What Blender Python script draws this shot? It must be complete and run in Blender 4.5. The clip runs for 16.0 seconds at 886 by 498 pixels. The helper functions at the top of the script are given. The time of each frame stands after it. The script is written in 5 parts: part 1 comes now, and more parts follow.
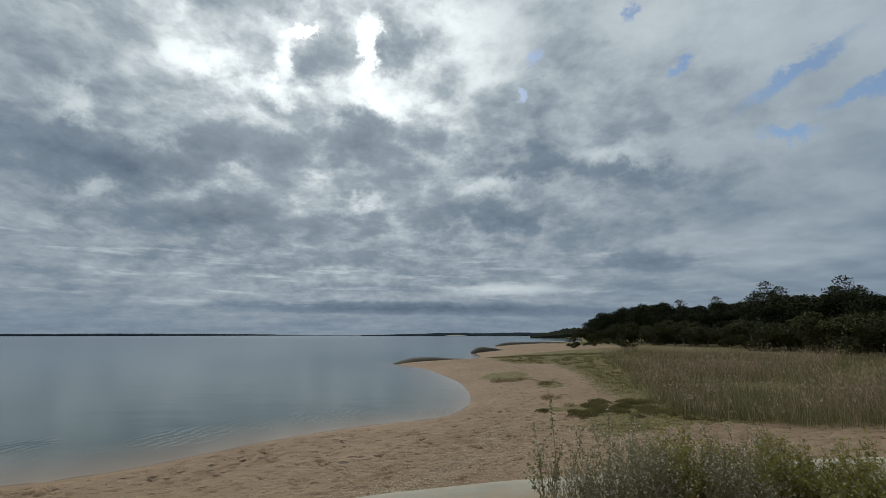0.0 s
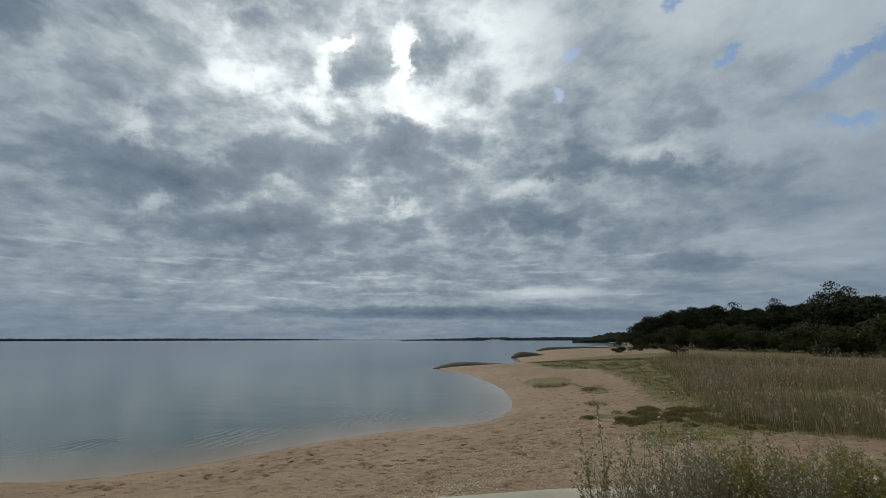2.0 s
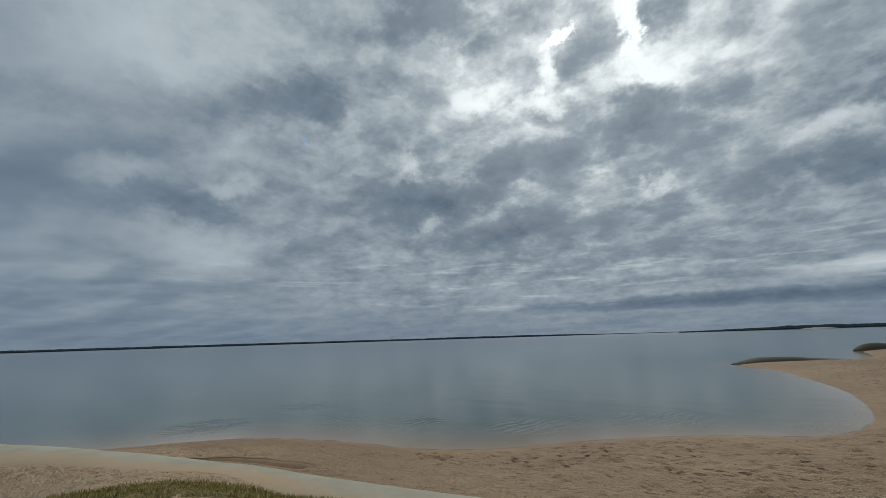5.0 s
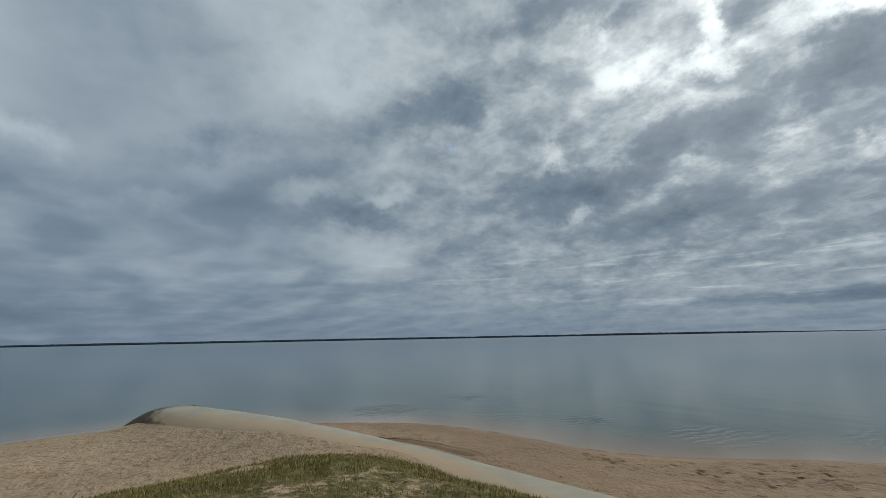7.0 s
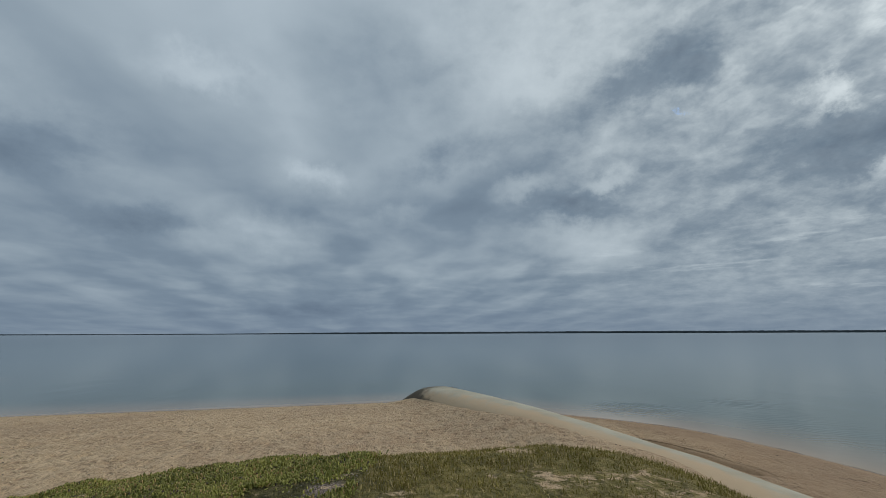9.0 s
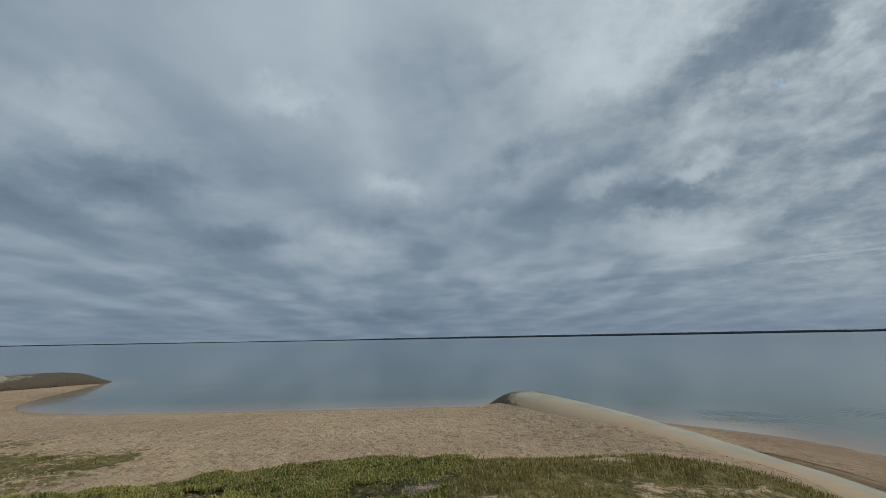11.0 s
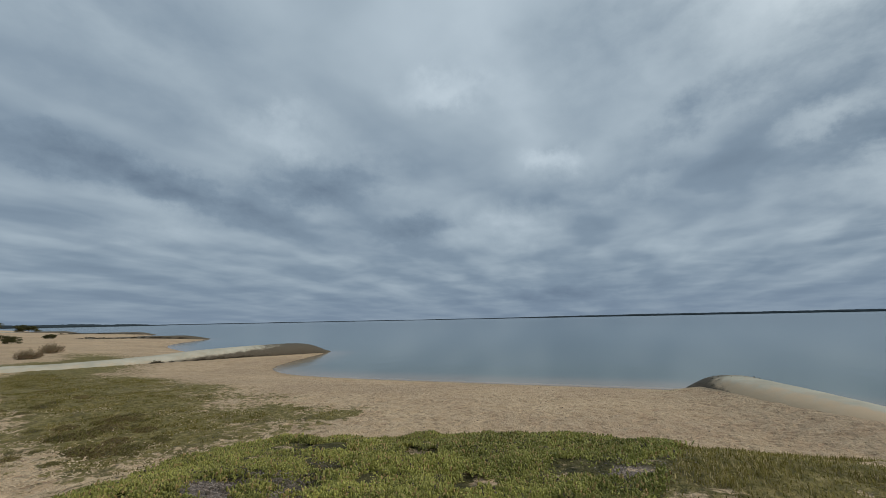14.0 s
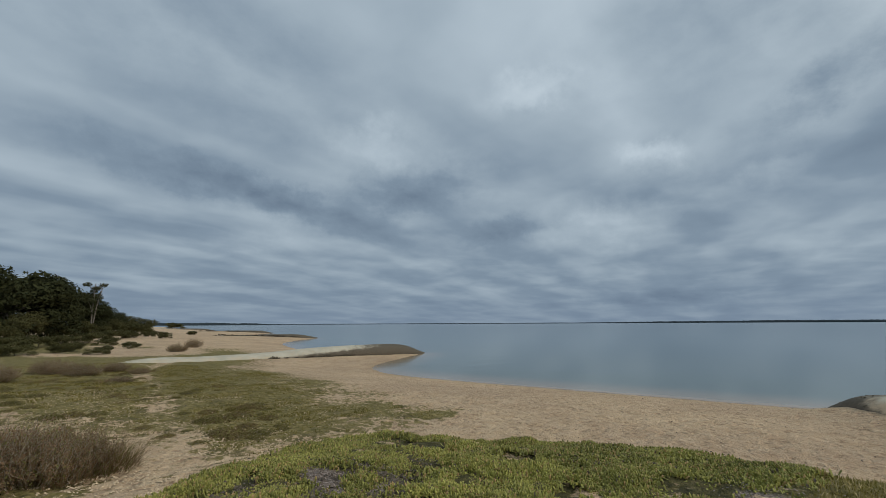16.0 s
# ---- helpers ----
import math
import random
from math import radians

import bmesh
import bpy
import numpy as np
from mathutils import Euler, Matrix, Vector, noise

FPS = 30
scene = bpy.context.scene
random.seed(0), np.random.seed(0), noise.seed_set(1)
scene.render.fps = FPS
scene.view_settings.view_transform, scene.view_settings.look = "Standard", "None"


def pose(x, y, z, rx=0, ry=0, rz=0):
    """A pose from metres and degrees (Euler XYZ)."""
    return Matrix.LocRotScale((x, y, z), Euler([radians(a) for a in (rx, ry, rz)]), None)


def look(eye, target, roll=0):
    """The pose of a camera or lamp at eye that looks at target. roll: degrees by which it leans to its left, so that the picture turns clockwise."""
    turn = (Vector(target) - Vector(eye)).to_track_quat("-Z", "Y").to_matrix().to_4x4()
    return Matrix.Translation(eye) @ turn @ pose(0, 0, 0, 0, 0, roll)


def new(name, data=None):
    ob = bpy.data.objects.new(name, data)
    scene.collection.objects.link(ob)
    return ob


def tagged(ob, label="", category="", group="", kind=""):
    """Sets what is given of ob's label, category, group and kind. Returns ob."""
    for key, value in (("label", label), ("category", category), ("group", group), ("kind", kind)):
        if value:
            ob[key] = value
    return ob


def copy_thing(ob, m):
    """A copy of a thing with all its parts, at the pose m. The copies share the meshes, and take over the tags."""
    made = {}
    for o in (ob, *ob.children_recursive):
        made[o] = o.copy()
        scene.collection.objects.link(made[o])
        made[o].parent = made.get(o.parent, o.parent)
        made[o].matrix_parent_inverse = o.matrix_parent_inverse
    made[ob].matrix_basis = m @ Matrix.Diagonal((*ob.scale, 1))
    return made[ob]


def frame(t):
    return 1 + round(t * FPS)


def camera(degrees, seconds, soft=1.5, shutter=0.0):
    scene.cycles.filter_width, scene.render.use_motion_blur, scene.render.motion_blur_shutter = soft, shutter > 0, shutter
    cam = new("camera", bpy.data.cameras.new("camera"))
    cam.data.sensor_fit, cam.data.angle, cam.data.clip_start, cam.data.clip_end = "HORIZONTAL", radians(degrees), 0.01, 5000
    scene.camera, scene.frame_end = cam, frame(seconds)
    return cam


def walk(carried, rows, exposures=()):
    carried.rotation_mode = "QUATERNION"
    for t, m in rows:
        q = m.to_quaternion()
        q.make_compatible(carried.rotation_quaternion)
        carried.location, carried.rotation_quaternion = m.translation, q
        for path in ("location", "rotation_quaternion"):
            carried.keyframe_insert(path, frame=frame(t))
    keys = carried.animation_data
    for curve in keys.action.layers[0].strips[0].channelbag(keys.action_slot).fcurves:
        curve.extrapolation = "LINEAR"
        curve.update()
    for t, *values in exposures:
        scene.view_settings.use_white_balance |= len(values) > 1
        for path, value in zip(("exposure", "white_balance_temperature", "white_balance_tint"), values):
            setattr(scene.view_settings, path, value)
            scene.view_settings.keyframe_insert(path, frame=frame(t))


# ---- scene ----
cam = camera(92.63, 16.0, 0.8)
# seconds, x, y, z, tilt, lean, turn of the hand-held camera
PATH = [
    (0.0, 0.000, 0.000, 3.000, 101.48, 0.09, 2.81),
    (0.5, -0.010, 0.005, 3.000, 101.72, 0.01, 3.09),
    (1.0, -0.014, 0.016, 2.999, 101.86, 0.02, 3.51),
    (1.5, -0.023, 0.018, 2.989, 101.96, -0.06, 4.22),
    (2.0, -0.024, 0.016, 2.993, 102.09, 0.13, 8.02),
    (2.5, -0.061, -0.024, 3.008, 102.72, 0.92, 13.38),
    (3.0, -0.179, -0.036, 2.990, 102.97, 0.44, 20.67),
    (3.5, -0.239, -0.116, 2.993, 102.90, 0.08, 25.97),
    (4.0, -0.251, -0.098, 2.993, 102.46, 0.95, 32.87),
    (6.5, -0.257, -0.069, 3.018, 101.95, 1.12, 55.23),
    (7.0, -0.279, -0.194, 3.009, 101.92, 1.10, 62.37),
    (7.5, -0.377, -0.382, 3.014, 101.57, 0.88, 68.13),
    (8.0, -0.436, -0.440, 3.006, 101.13, 0.42, 77.45),
    (8.5, -0.436, -0.452, 3.002, 101.10, 0.10, 86.43),
    (11.0, -0.339, -0.497, 3.012, 101.93, 0.98, 102.77),
    (11.5, -0.315, -0.624, 3.016, 101.65, 0.26, 108.85),
    (12.0, -0.271, -0.691, 2.997, 101.30, -0.49, 113.77),
    (12.5, -0.304, -0.774, 2.969, 100.83, -0.67, 119.25),
    (13.0, -0.347, -0.818, 2.969, 100.16, 0.40, 120.77),
    (13.5, -0.328, -0.796, 2.978, 99.61, 1.22, 121.67),
    (14.0, -0.324, -0.794, 2.973, 99.44, 1.11, 124.86),
    (14.5, -0.327, -0.794, 2.973, 99.50, 0.58, 131.97),
    (15.0, -0.300, -0.830, 2.980, 99.35, 1.18, 135.90),
    (15.5, -0.256, -0.817, 2.985, 99.56, 0.57, 136.49),
    (16.0, -0.263, -0.794, 2.985, 99.99, 0.28, 136.98),
]
EXPOSURE = [(0.0, -0.18), (1.5, -0.20), (3.5, -0.31), (6.5, -0.28), (7.0, -0.20), (8.5, -0.10), (11.0, -0.14), (12.5, 0.00), (13.0, 0.09), (14.0, 0.07), (16.0, 0.05)]
walk(cam, [(r[0], pose(*r[1:])) for r in PATH], EXPOSURE)

rng = np.random.default_rng(7)

# ---------------------------------------------------------------- sky and sun
TURN = 7.0  # degrees by which the northern bearings turn into the common plan


def north(x, y, *rest):
    """A point given in northern bearings, in the common plan."""
    c, q = math.cos(radians(TURN)), math.sin(radians(TURN))
    return (x * c - y * q, x * q + y * c, *rest)


SUN_AZ, SUN_EL = radians(-20.0), radians(34.0)
SUN_DIR = Vector((math.sin(SUN_AZ) * math.cos(SUN_EL), math.cos(SUN_AZ) * math.cos(SUN_EL), math.sin(SUN_EL)))


def direction(az, el):
    a, e = radians(az), radians(el)
    return (math.sin(a) * math.cos(e), math.cos(a) * math.cos(e), math.sin(e))


class Graph:
    """Short calls for building node trees."""

    def __init__(self, tree):
        self.t = tree
        tree.nodes.clear()

    def node(self, kind, **settings):
        n = self.t.nodes.new(kind)
        for key, value in settings.items():
            setattr(n, key, value)
        return n

    def put(self, socket, value):
        if isinstance(value, bpy.types.NodeSocket):
            self.t.links.new(value, socket)
        else:
            socket.default_value = value

    def math(self, op, a, b=0.0, c=0.0, clamp=False):
        n = self.node("ShaderNodeMath", operation=op, use_clamp=clamp)
        for s, v in zip(n.inputs, (a, b, c)):
            self.put(s, v)
        return n.outputs[0]

    def vec(self, op, a, b=(0, 0, 0), out=0):
        n = self.node("ShaderNodeVectorMath", operation=op)
        self.put(n.inputs[0], a)
        self.put(n.inputs[1], b)
        return n.outputs[out]

    def scale(self, a, k):
        n = self.node("ShaderNodeVectorMath", operation="SCALE")
        self.put(n.inputs[0], a)
        self.put(n.inputs[3], k)
        return n.outputs[0]

    def join(self, x, y, z=0.0):
        n = self.node("ShaderNodeCombineXYZ")
        for s, v in zip(n.inputs, (x, y, z)):
            self.put(s, v)
        return n.outputs[0]

    def split(self, v):
        n = self.node("ShaderNodeSeparateXYZ")
        self.put(n.inputs[0], v)
        return n.outputs

    def noise(self, v, scale, detail=4.0, rough=0.5, distort=0.0, colour=False):
        n = self.node("ShaderNodeTexNoise")
        self.put(n.inputs["Vector"], v)
        for k, x in (("Scale", scale), ("Detail", detail), ("Roughness", rough), ("Distortion", distort)):
            self.put(n.inputs[k], x)
        return n.outputs["Color" if colour else "Fac"]

    def voronoi(self, v, scale, out="Distance", feature="F1", rand=1.0):
        n = self.node("ShaderNodeTexVoronoi", feature=feature)
        self.put(n.inputs["Vector"], v)
        self.put(n.inputs["Scale"], scale)
        self.put(n.inputs["Randomness"], rand)
        return n.outputs[out]

    def remap(self, x, a, b, c=0.0, d=1.0, smooth=True):
        n = self.node("ShaderNodeMapRange", interpolation_type="SMOOTHSTEP" if smooth else "LINEAR")
        for s, v in zip(n.inputs, (x, a, b, c, d)):
            self.put(s, v)
        return n.outputs[0]

    def mix(self, f, a, b, blend="MIX"):
        n = self.node("ShaderNodeMix", data_type="RGBA", blend_type=blend)
        self.put(n.inputs[0], f)
        for s, v in ((n.inputs[6], a), (n.inputs[7], b)):
            self.put(s, v if isinstance(v, bpy.types.NodeSocket) else (*v, 1.0))
        return n.outputs[2]

    def ramp(self, f, stops):
        n = self.node("ShaderNodeValToRGB")
        e = n.color_ramp.elements
        while len(e) < len(stops):
            e.new(0.5)
        for k, (p, col) in zip(e, stops):
            k.position, k.color = p, (*col, 1.0)
        self.put(n.inputs[0], f)
        return n.outputs[0]

    def attr(self, name):
        n = self.node("ShaderNodeAttribute", attribute_name=name)
        return n.outputs["Fac"]

    def bump(self, height, strength=0.5, distance=0.02):
        n = self.node("ShaderNodeBump")
        self.put(n.inputs["Height"], height)
        n.inputs["Strength"].default_value = strength
        n.inputs["Distance"].default_value = distance
        return n.outputs[0]


# cloud forms: azimuth, elevation, half width, half height (degrees), rise to the right, weight (+ thick, - thin)
CLOUDS_NORTH = [
    (-9.1, 37.2, 3.8, 2.5, 2, 0.2), (-14.4, 27.1, 2.7, 2.6, 5, 0.34), (-16.4, 23.9, 5.4, 2.0, 4, 0.2), (-26.2, 22.4, 3.3, 2.0, 9, 0.18), (-33.4, 21.6, 3.9, 1.9, 11, 0.16), (-39.9, 18.3, 6.5, 2.5, 12, 0.24),
    (-47.7, 19.0, 4.9, 2.4, 17, 0.14), (-7.2, 24.6, 7.4, 2.2, 0, 0.12), (11.3, 22.1, 6.2, 2.0, -7, 0.16), (23.9, 19.1, 6.9, 1.5, -11, 0.14), (3.2, 15.9, 7.0, 1.7, -3, 0.16), (23.6, 8.8, 5.8, 1.0, -5, 0.18),
    (-30.8, 14.5, 11.2, 2.0, 6, 0.16), (-19.4, 34.5, 3.0, 2.4, 8, 0.12),
]
CLOUDS_SUNWARD = [
    (-26.1, 29.8, 3.9, 2.1, 11, -0.22), (-24.8, 34.3, 1.4, 2.1, 12, -0.22), (-13.7, 35.8, 0.8, 4.2, 6, -0.30), (-10.6, 31.8, 5.0, 1.8, 3, -0.12), (3.8, 37.6, 11.1, 4.1, -8, -0.10), (-46.9, 22.6, 1.5, 1.8, 20, -0.2),
    (-35.9, 31.3, 2.8, 1.6, 18, -0.18), (20.8, 22.3, 4.9, 1.4, -11, -0.16), (-13.4, 17.2, 3.0, 0.7, 3, -0.1), (6.0, 6.0, 7.3, 0.8, -1, -0.28), (4.1, 20.1, 4.1, 1.2, -3, -0.16), (33.9, 9.9, 8.0, 3.1, -8, -0.14),
    (32.5, 32.9, 11.2, 4.7, -25, -0.10), (35.3, 20.8, 7.1, 2.4, -17, -0.1), (-3.2, 3.4, 22, 0.7, -1, 0.40), (-44.0, 14.8, 2.8, 1.0, 12, -0.16),
]
CLOUDS_WEST = [
    (-104, 33, 14, 7, 8, 0.10), (-106, 15, 10, 4, 6, 0.08), (-172, 33, 18, 8, -14, 0.12),
    (-60.7, 31.9, 11.3, 3.3, 16, 0.1), (-41.2, 40.7, 13.4, 2.8, 4, 0.18), (-69.5, 18.8, 3.4, 1.6, 16, -0.15), (-93.1, 22.5, 7.6, 2.3, 14, 0.16),
    (-97.7, 16.0, 3.7, 1.4, 12, -0.14), (-81.4, 19.2, 4.2, 1.4, 7, -0.16), (-74.4, 16.2, 7.1, 2.0, 3, 0.16), (-109.7, 20.4, 3.7, 1.5, 8, -0.16), (-80.0, 32.2, 6.9, 2.9, -6, -0.14),
    (-72.2, 11.3, 7.2, 3.2, -2, -0.20), (-60.5, 29.4, 5.6, 3.2, -8, 0.14),
]
CLOUDS_SOUTH = [
    (-113.6, 12.4, 5.4, 2.7, 6, -0.13), (-127.7, 12.5, 6.8, 1.6, 10, 0.24), (-109.0, 2.8, 8.2, 1.1, 1, 0.3), (-125.1, 29.8, 6.3, 2.4, 20, -0.09), (-146.3, 23.7, 5.1, 2.4, 19, -0.09), (-120.5, 29.5, 5.5, 1.8, 6, -0.09),
    (-139.6, 18.3, 9.5, 3.0, 11, 0.15), (-161.1, 16.0, 17.4, 2.1, -11, 0.26), (-143.1, 16.6, 12.0, 2.5, 1, 0.12), (-146.3, 23.3, 6.8, 2.8, 4, -0.13), (-124.6, 29.8, 6.3, 2.2, -6, -0.11), (-109.6, 19.6, 3.8, 1.9, -9, -0.12),
    (-118.3, 12.2, 9.6, 2.7, -5, -0.14), (-160.7, 10.4, 5.9, 1.3, 4, -0.12), (-94.4, 8.0, 5.8, 1.0, -7, -0.10), 
]
# rifts of open blue: azimuth, elevation, half width, half height, rise to the right
RIFTS = [(40.2, 26.5, 5.6, 1.0, 22), (45.4, 22.9, 3.6, 0.9, 12), (38.4, 20.7, 2.6, 0.9, -18), (29.4, 30.5, 1.3, 0.7, 25), (10.9, 35.3, 1.1, 0.8, 30), (9.0, 30.8, 0.7, 0.9, 0),
         (-60.8, 25.5, 0.9, 0.5, -30), (24.5, 37.5, 1.2, 0.9, 50), (-23.6, 36.8, 2.6, 0.8, 20)]
BANDS_AZ = -105.0  # the cloud rolls run towards this bearing
DECK = 0.12  # keeps the cloud deck finite at the horizon


def oval(g, d, az, el, w, h, rise):
    """Distance from a bearing in units of an oval's half axes."""
    n = g.node("ShaderNodeMapping", vector_type="TEXTURE")
    g.put(n.inputs["Vector"], d)
    n.inputs["Location"].default_value = direction(az, el)
    turn = Euler((0, 0, radians(-az))).to_matrix() @ Euler((radians(el), 0, 0)).to_matrix() @ Euler((0, radians(-rise), 0)).to_matrix()
    n.inputs["Rotation"].default_value = turn.to_euler()
    n.inputs["Scale"].default_value = (radians(w), radians(max(w, h)), radians(h))
    return g.vec("LENGTH", n.outputs[0], out=1)


def make_world():
    world = bpy.data.worlds.new("overcast_sky")
    scene.world = world
    world.use_nodes = True
    g = Graph(world.node_tree)
    half = (0.5, 0.5, 0.5)
    d = g.vec("NORMALIZE", g.node("ShaderNodeTexCoord").outputs["Generated"])
    x, y, z = g.split(d)
    zp = g.math("MAXIMUM", z, 0.0)
    deck = g.math("ADD", zp, DECK)
    p = g.join(g.math("DIVIDE", x, deck), g.math("DIVIDE", y, deck), 0.0)
    near = g.vec("DOT_PRODUCT", d, tuple(SUN_DIR), out=1)
    s_wide = g.remap(near, 0.30, 0.95)
    s_mid = g.remap(near, 0.86, 0.998)

    # long soft rolls of the deck
    a = radians(BANDS_AZ)
    along, across = (math.sin(a), math.cos(a), 0.0), (math.cos(a), -math.sin(a), 0.0)
    pw = g.vec("ADD", p, g.scale(g.vec("SUBTRACT", g.noise(p, 1.1, 3.0, colour=True), half), 0.45))
    roll = g.join(g.math("MULTIPLY", g.vec("DOT_PRODUCT", pw, along, out=1), 0.38), g.vec("DOT_PRODUCT", pw, across, out=1), 3.7)
    rolls = g.noise(roll, 1.9, 3.0, 0.42)
    # heaps of cloud, finer towards the sun; sampled again a little nearer the sun to shade their flanks
    sun_p = (SUN_DIR.x / (SUN_DIR.z + DECK), SUN_DIR.y / (SUN_DIR.z + DECK), 0.0)
    step = g.scale(g.vec("NORMALIZE", g.vec("SUBTRACT", sun_p, p)), 0.045)
    tall = g.math("ADD", zp, 0.34)
    e = g.join(g.math("DIVIDE", x, tall), g.math("DIVIDE", y, tall), g.math("MULTIPLY", z, 0.9))
    warp = g.scale(g.vec("SUBTRACT", g.noise(e, 4.5, 5.0, 0.6, colour=True), half), 0.26)

    def heaps(at):
        q = g.vec("ADD", g.vec("ADD", at, warp), (3.1, 0.7, 1.3))
        n = g.node("ShaderNodeTexVoronoi", feature="SMOOTH_F1")
        g.put(n.inputs["Vector"], q)
        for key, v in (("Scale", 7.0), ("Detail", 3.0), ("Roughness", 0.45), ("Lacunarity", 2.2), ("Smoothness", 0.55)):
            n.inputs[key].default_value = v
        n.normalize = True
        billow = g.remap(n.outputs["Distance"], 0.62, 0.08, 0.0, 1.0, False)
        return g.math("ADD", g.math("MULTIPLY", billow, 0.75), g.math("MULTIPLY", g.noise(q, 6.0, 7.0, 0.55), 0.6))

    heap = heaps(e)
    lit = g.math("SUBTRACT", heap, heaps(g.vec("ADD", e, step)))
    veil = g.noise(g.vec("ADD", pw, (1.7, 5.2, 0.0)), 2.3, 3.0, 0.45)
    streak = g.noise(g.vec("MULTIPLY", d, (5.0, 5.0, 30.0)), 1.0, 6.0, 0.62)
    fine = g.noise(g.vec("ADD", e, (9.0, 4.0, 0.0)), 15.0, 6.0, 0.6)

    dens = g.math("ADD", g.math("MULTIPLY", g.math("SUBTRACT", rolls, 0.5), g.remap(s_wide, 0.0, 0.7, 0.62, 0.18)), g.math("MULTIPLY_ADD", g.math("MULTIPLY", s_wide, g.remap(z, 0.16, 0.56, 0.45, 1.0)), -0.165, 0.525))
    amp = g.math("MULTIPLY", g.remap(z, 0.02, 0.24, 0.25, 1.0), g.math("ADD", g.math("MULTIPLY", s_wide, 0.52), 0.04))
    dens = g.math("ADD", dens, g.math("MULTIPLY", g.math("SUBTRACT", heap, 0.62), amp))
    dens = g.math("ADD", dens, g.math("MULTIPLY", g.math("SUBTRACT", veil, 0.5), g.remap(s_wide, 0.0, 1.0, 0.34, 0.10)))
    dens = g.math("ADD", dens, g.math("MULTIPLY", g.math("SUBTRACT", streak, 0.5), g.math("MULTIPLY", g.remap(z, 0.24, 0.04, 0.0, 0.34), g.remap(s_wide, 0.0, 0.8, 0.6, 1.0))))
    dens = g.math("ADD", dens, g.math("MULTIPLY", g.math("SUBTRACT", fine, 0.5), g.math("ADD", g.math("MULTIPLY", s_wide, 0.26), 0.03)))
    # narrow lit slits low over the horizon on the sun's side
    slit = g.remap(g.noise(g.vec("MULTIPLY", d, (7.0, 7.0, 70.0)), 1.0, 5.0, 0.6), 0.52, 0.72)
    slit = g.math("MULTIPLY", g.math("MULTIPLY", slit, s_wide), g.math("MULTIPLY", g.remap(z, 0.03, 0.07), g.remap(z, 0.26, 0.12)))
    dens = g.math("MULTIPLY_ADD", slit, -0.17, dens)
    away = g.math("SUBTRACT", 1.0, g.math("MULTIPLY", s_wide, 0.8))
    dens = g.math("SUBTRACT", dens, g.math("MULTIPLY", g.math("MULTIPLY", g.remap(z, 0.18, 0.65), 0.22), away))
    wd = g.vec("ADD", d, g.vec("MULTIPLY", g.vec("SUBTRACT", g.noise(d, 8.0, 6.0, 0.64, colour=True), half), g.join(0.17, 0.17, g.remap(z, 0.03, 0.40, 0.015, 0.17))))
    form_sum = 0.0
    for form in CLOUDS_NORTH + CLOUDS_SUNWARD + CLOUDS_WEST + CLOUDS_SOUTH:
        form_sum = g.math("MULTIPLY_ADD", g.remap(oval(g, wd, *form[:5]), 1.6, 0.0), form[5], form_sum)
    dens = g.math("MULTIPLY_ADD", form_sum, g.math("ADD", g.math("MULTIPLY", g.math("ADD", heap, fine), 0.9), g.remap(s_wide, 0.0, 1.0, -0.25, 0.15)), dens)
    thin = g.ramp(dens, [(0.0, (0.56, 0.625, 0.675)), (0.20, (0.45, 0.515, 0.57)), (0.40, (0.335, 0.398, 0.455)), (0.60, (0.214, 0.273, 0.340)), (0.92, (0.124, 0.168, 0.228))])
    gap = g.remap(dens, 0.62, 0.22)
    glow = g.math("MULTIPLY", g.math("POWER", s_mid, 1.5), g.math("ADD", g.math("MULTIPLY", g.math("POWER", gap, 2.4), 0.46), 0.10))
    glow = g.math("ADD", glow, g.math("MULTIPLY", g.math("MULTIPLY", s_wide, gap), 0.19))
    glow = g.math("ADD", glow, g.math("MULTIPLY", g.math("MULTIPLY", lit, s_wide), 0.16))
    col = g.vec("ADD", thin, g.scale(g.join(0.99, 0.995, 0.95), glow))
    col = g.mix(s_wide, g.mix(1.0, col, (0.96, 1.0, 1.025), "MULTIPLY"), g.mix(1.0, col, (0.985, 1.0, 0.992), "MULTIPLY"))
    low = g.remap(z, 0.13, 0.0)
    col = g.mix(g.math("MULTIPLY", low, 0.60), col, (0.168, 0.228, 0.310))
    sky = g.node("ShaderNodeTexSky", sky_type="NISHITA", sun_disc=False, sun_elevation=SUN_EL, sun_rotation=SUN_AZ)
    blue = g.mix(1.0, g.scale(sky.outputs[0], 0.13), (0.86, 0.95, 1.0), "MULTIPLY")
    torn = g.vec("ADD", d, g.scale(g.vec("SUBTRACT", g.noise(d, 26.0, 6.0, 0.70, colour=True), half), 0.075))
    hole = 0.0
    for form in RIFTS:
        hole = g.math("MAXIMUM", g.remap(oval(g, torn, *form), 1.25, 0.35), hole)
    col = g.mix(g.math("MULTIPLY", hole, 0.85), col, blue)
    bg = g.node("ShaderNodeBackground")
    g.put(bg.inputs["Color"], col)
    bg.inputs["Strength"].default_value = 1.0
    out = g.node("ShaderNodeOutputWorld")
    g.put(out.inputs["Surface"], bg.outputs[0])


make_world()
sun_data = bpy.data.lights.new("sun", "SUN")
sun_data.energy, sun_data.angle, sun_data.color = 1.4, radians(12), (1.0, 0.93, 0.83)
sun = new("sun", sun_data)
sun.matrix_world = look((0, 0, 60), tuple(Vector((0, 0, 60)) - SUN_DIR))


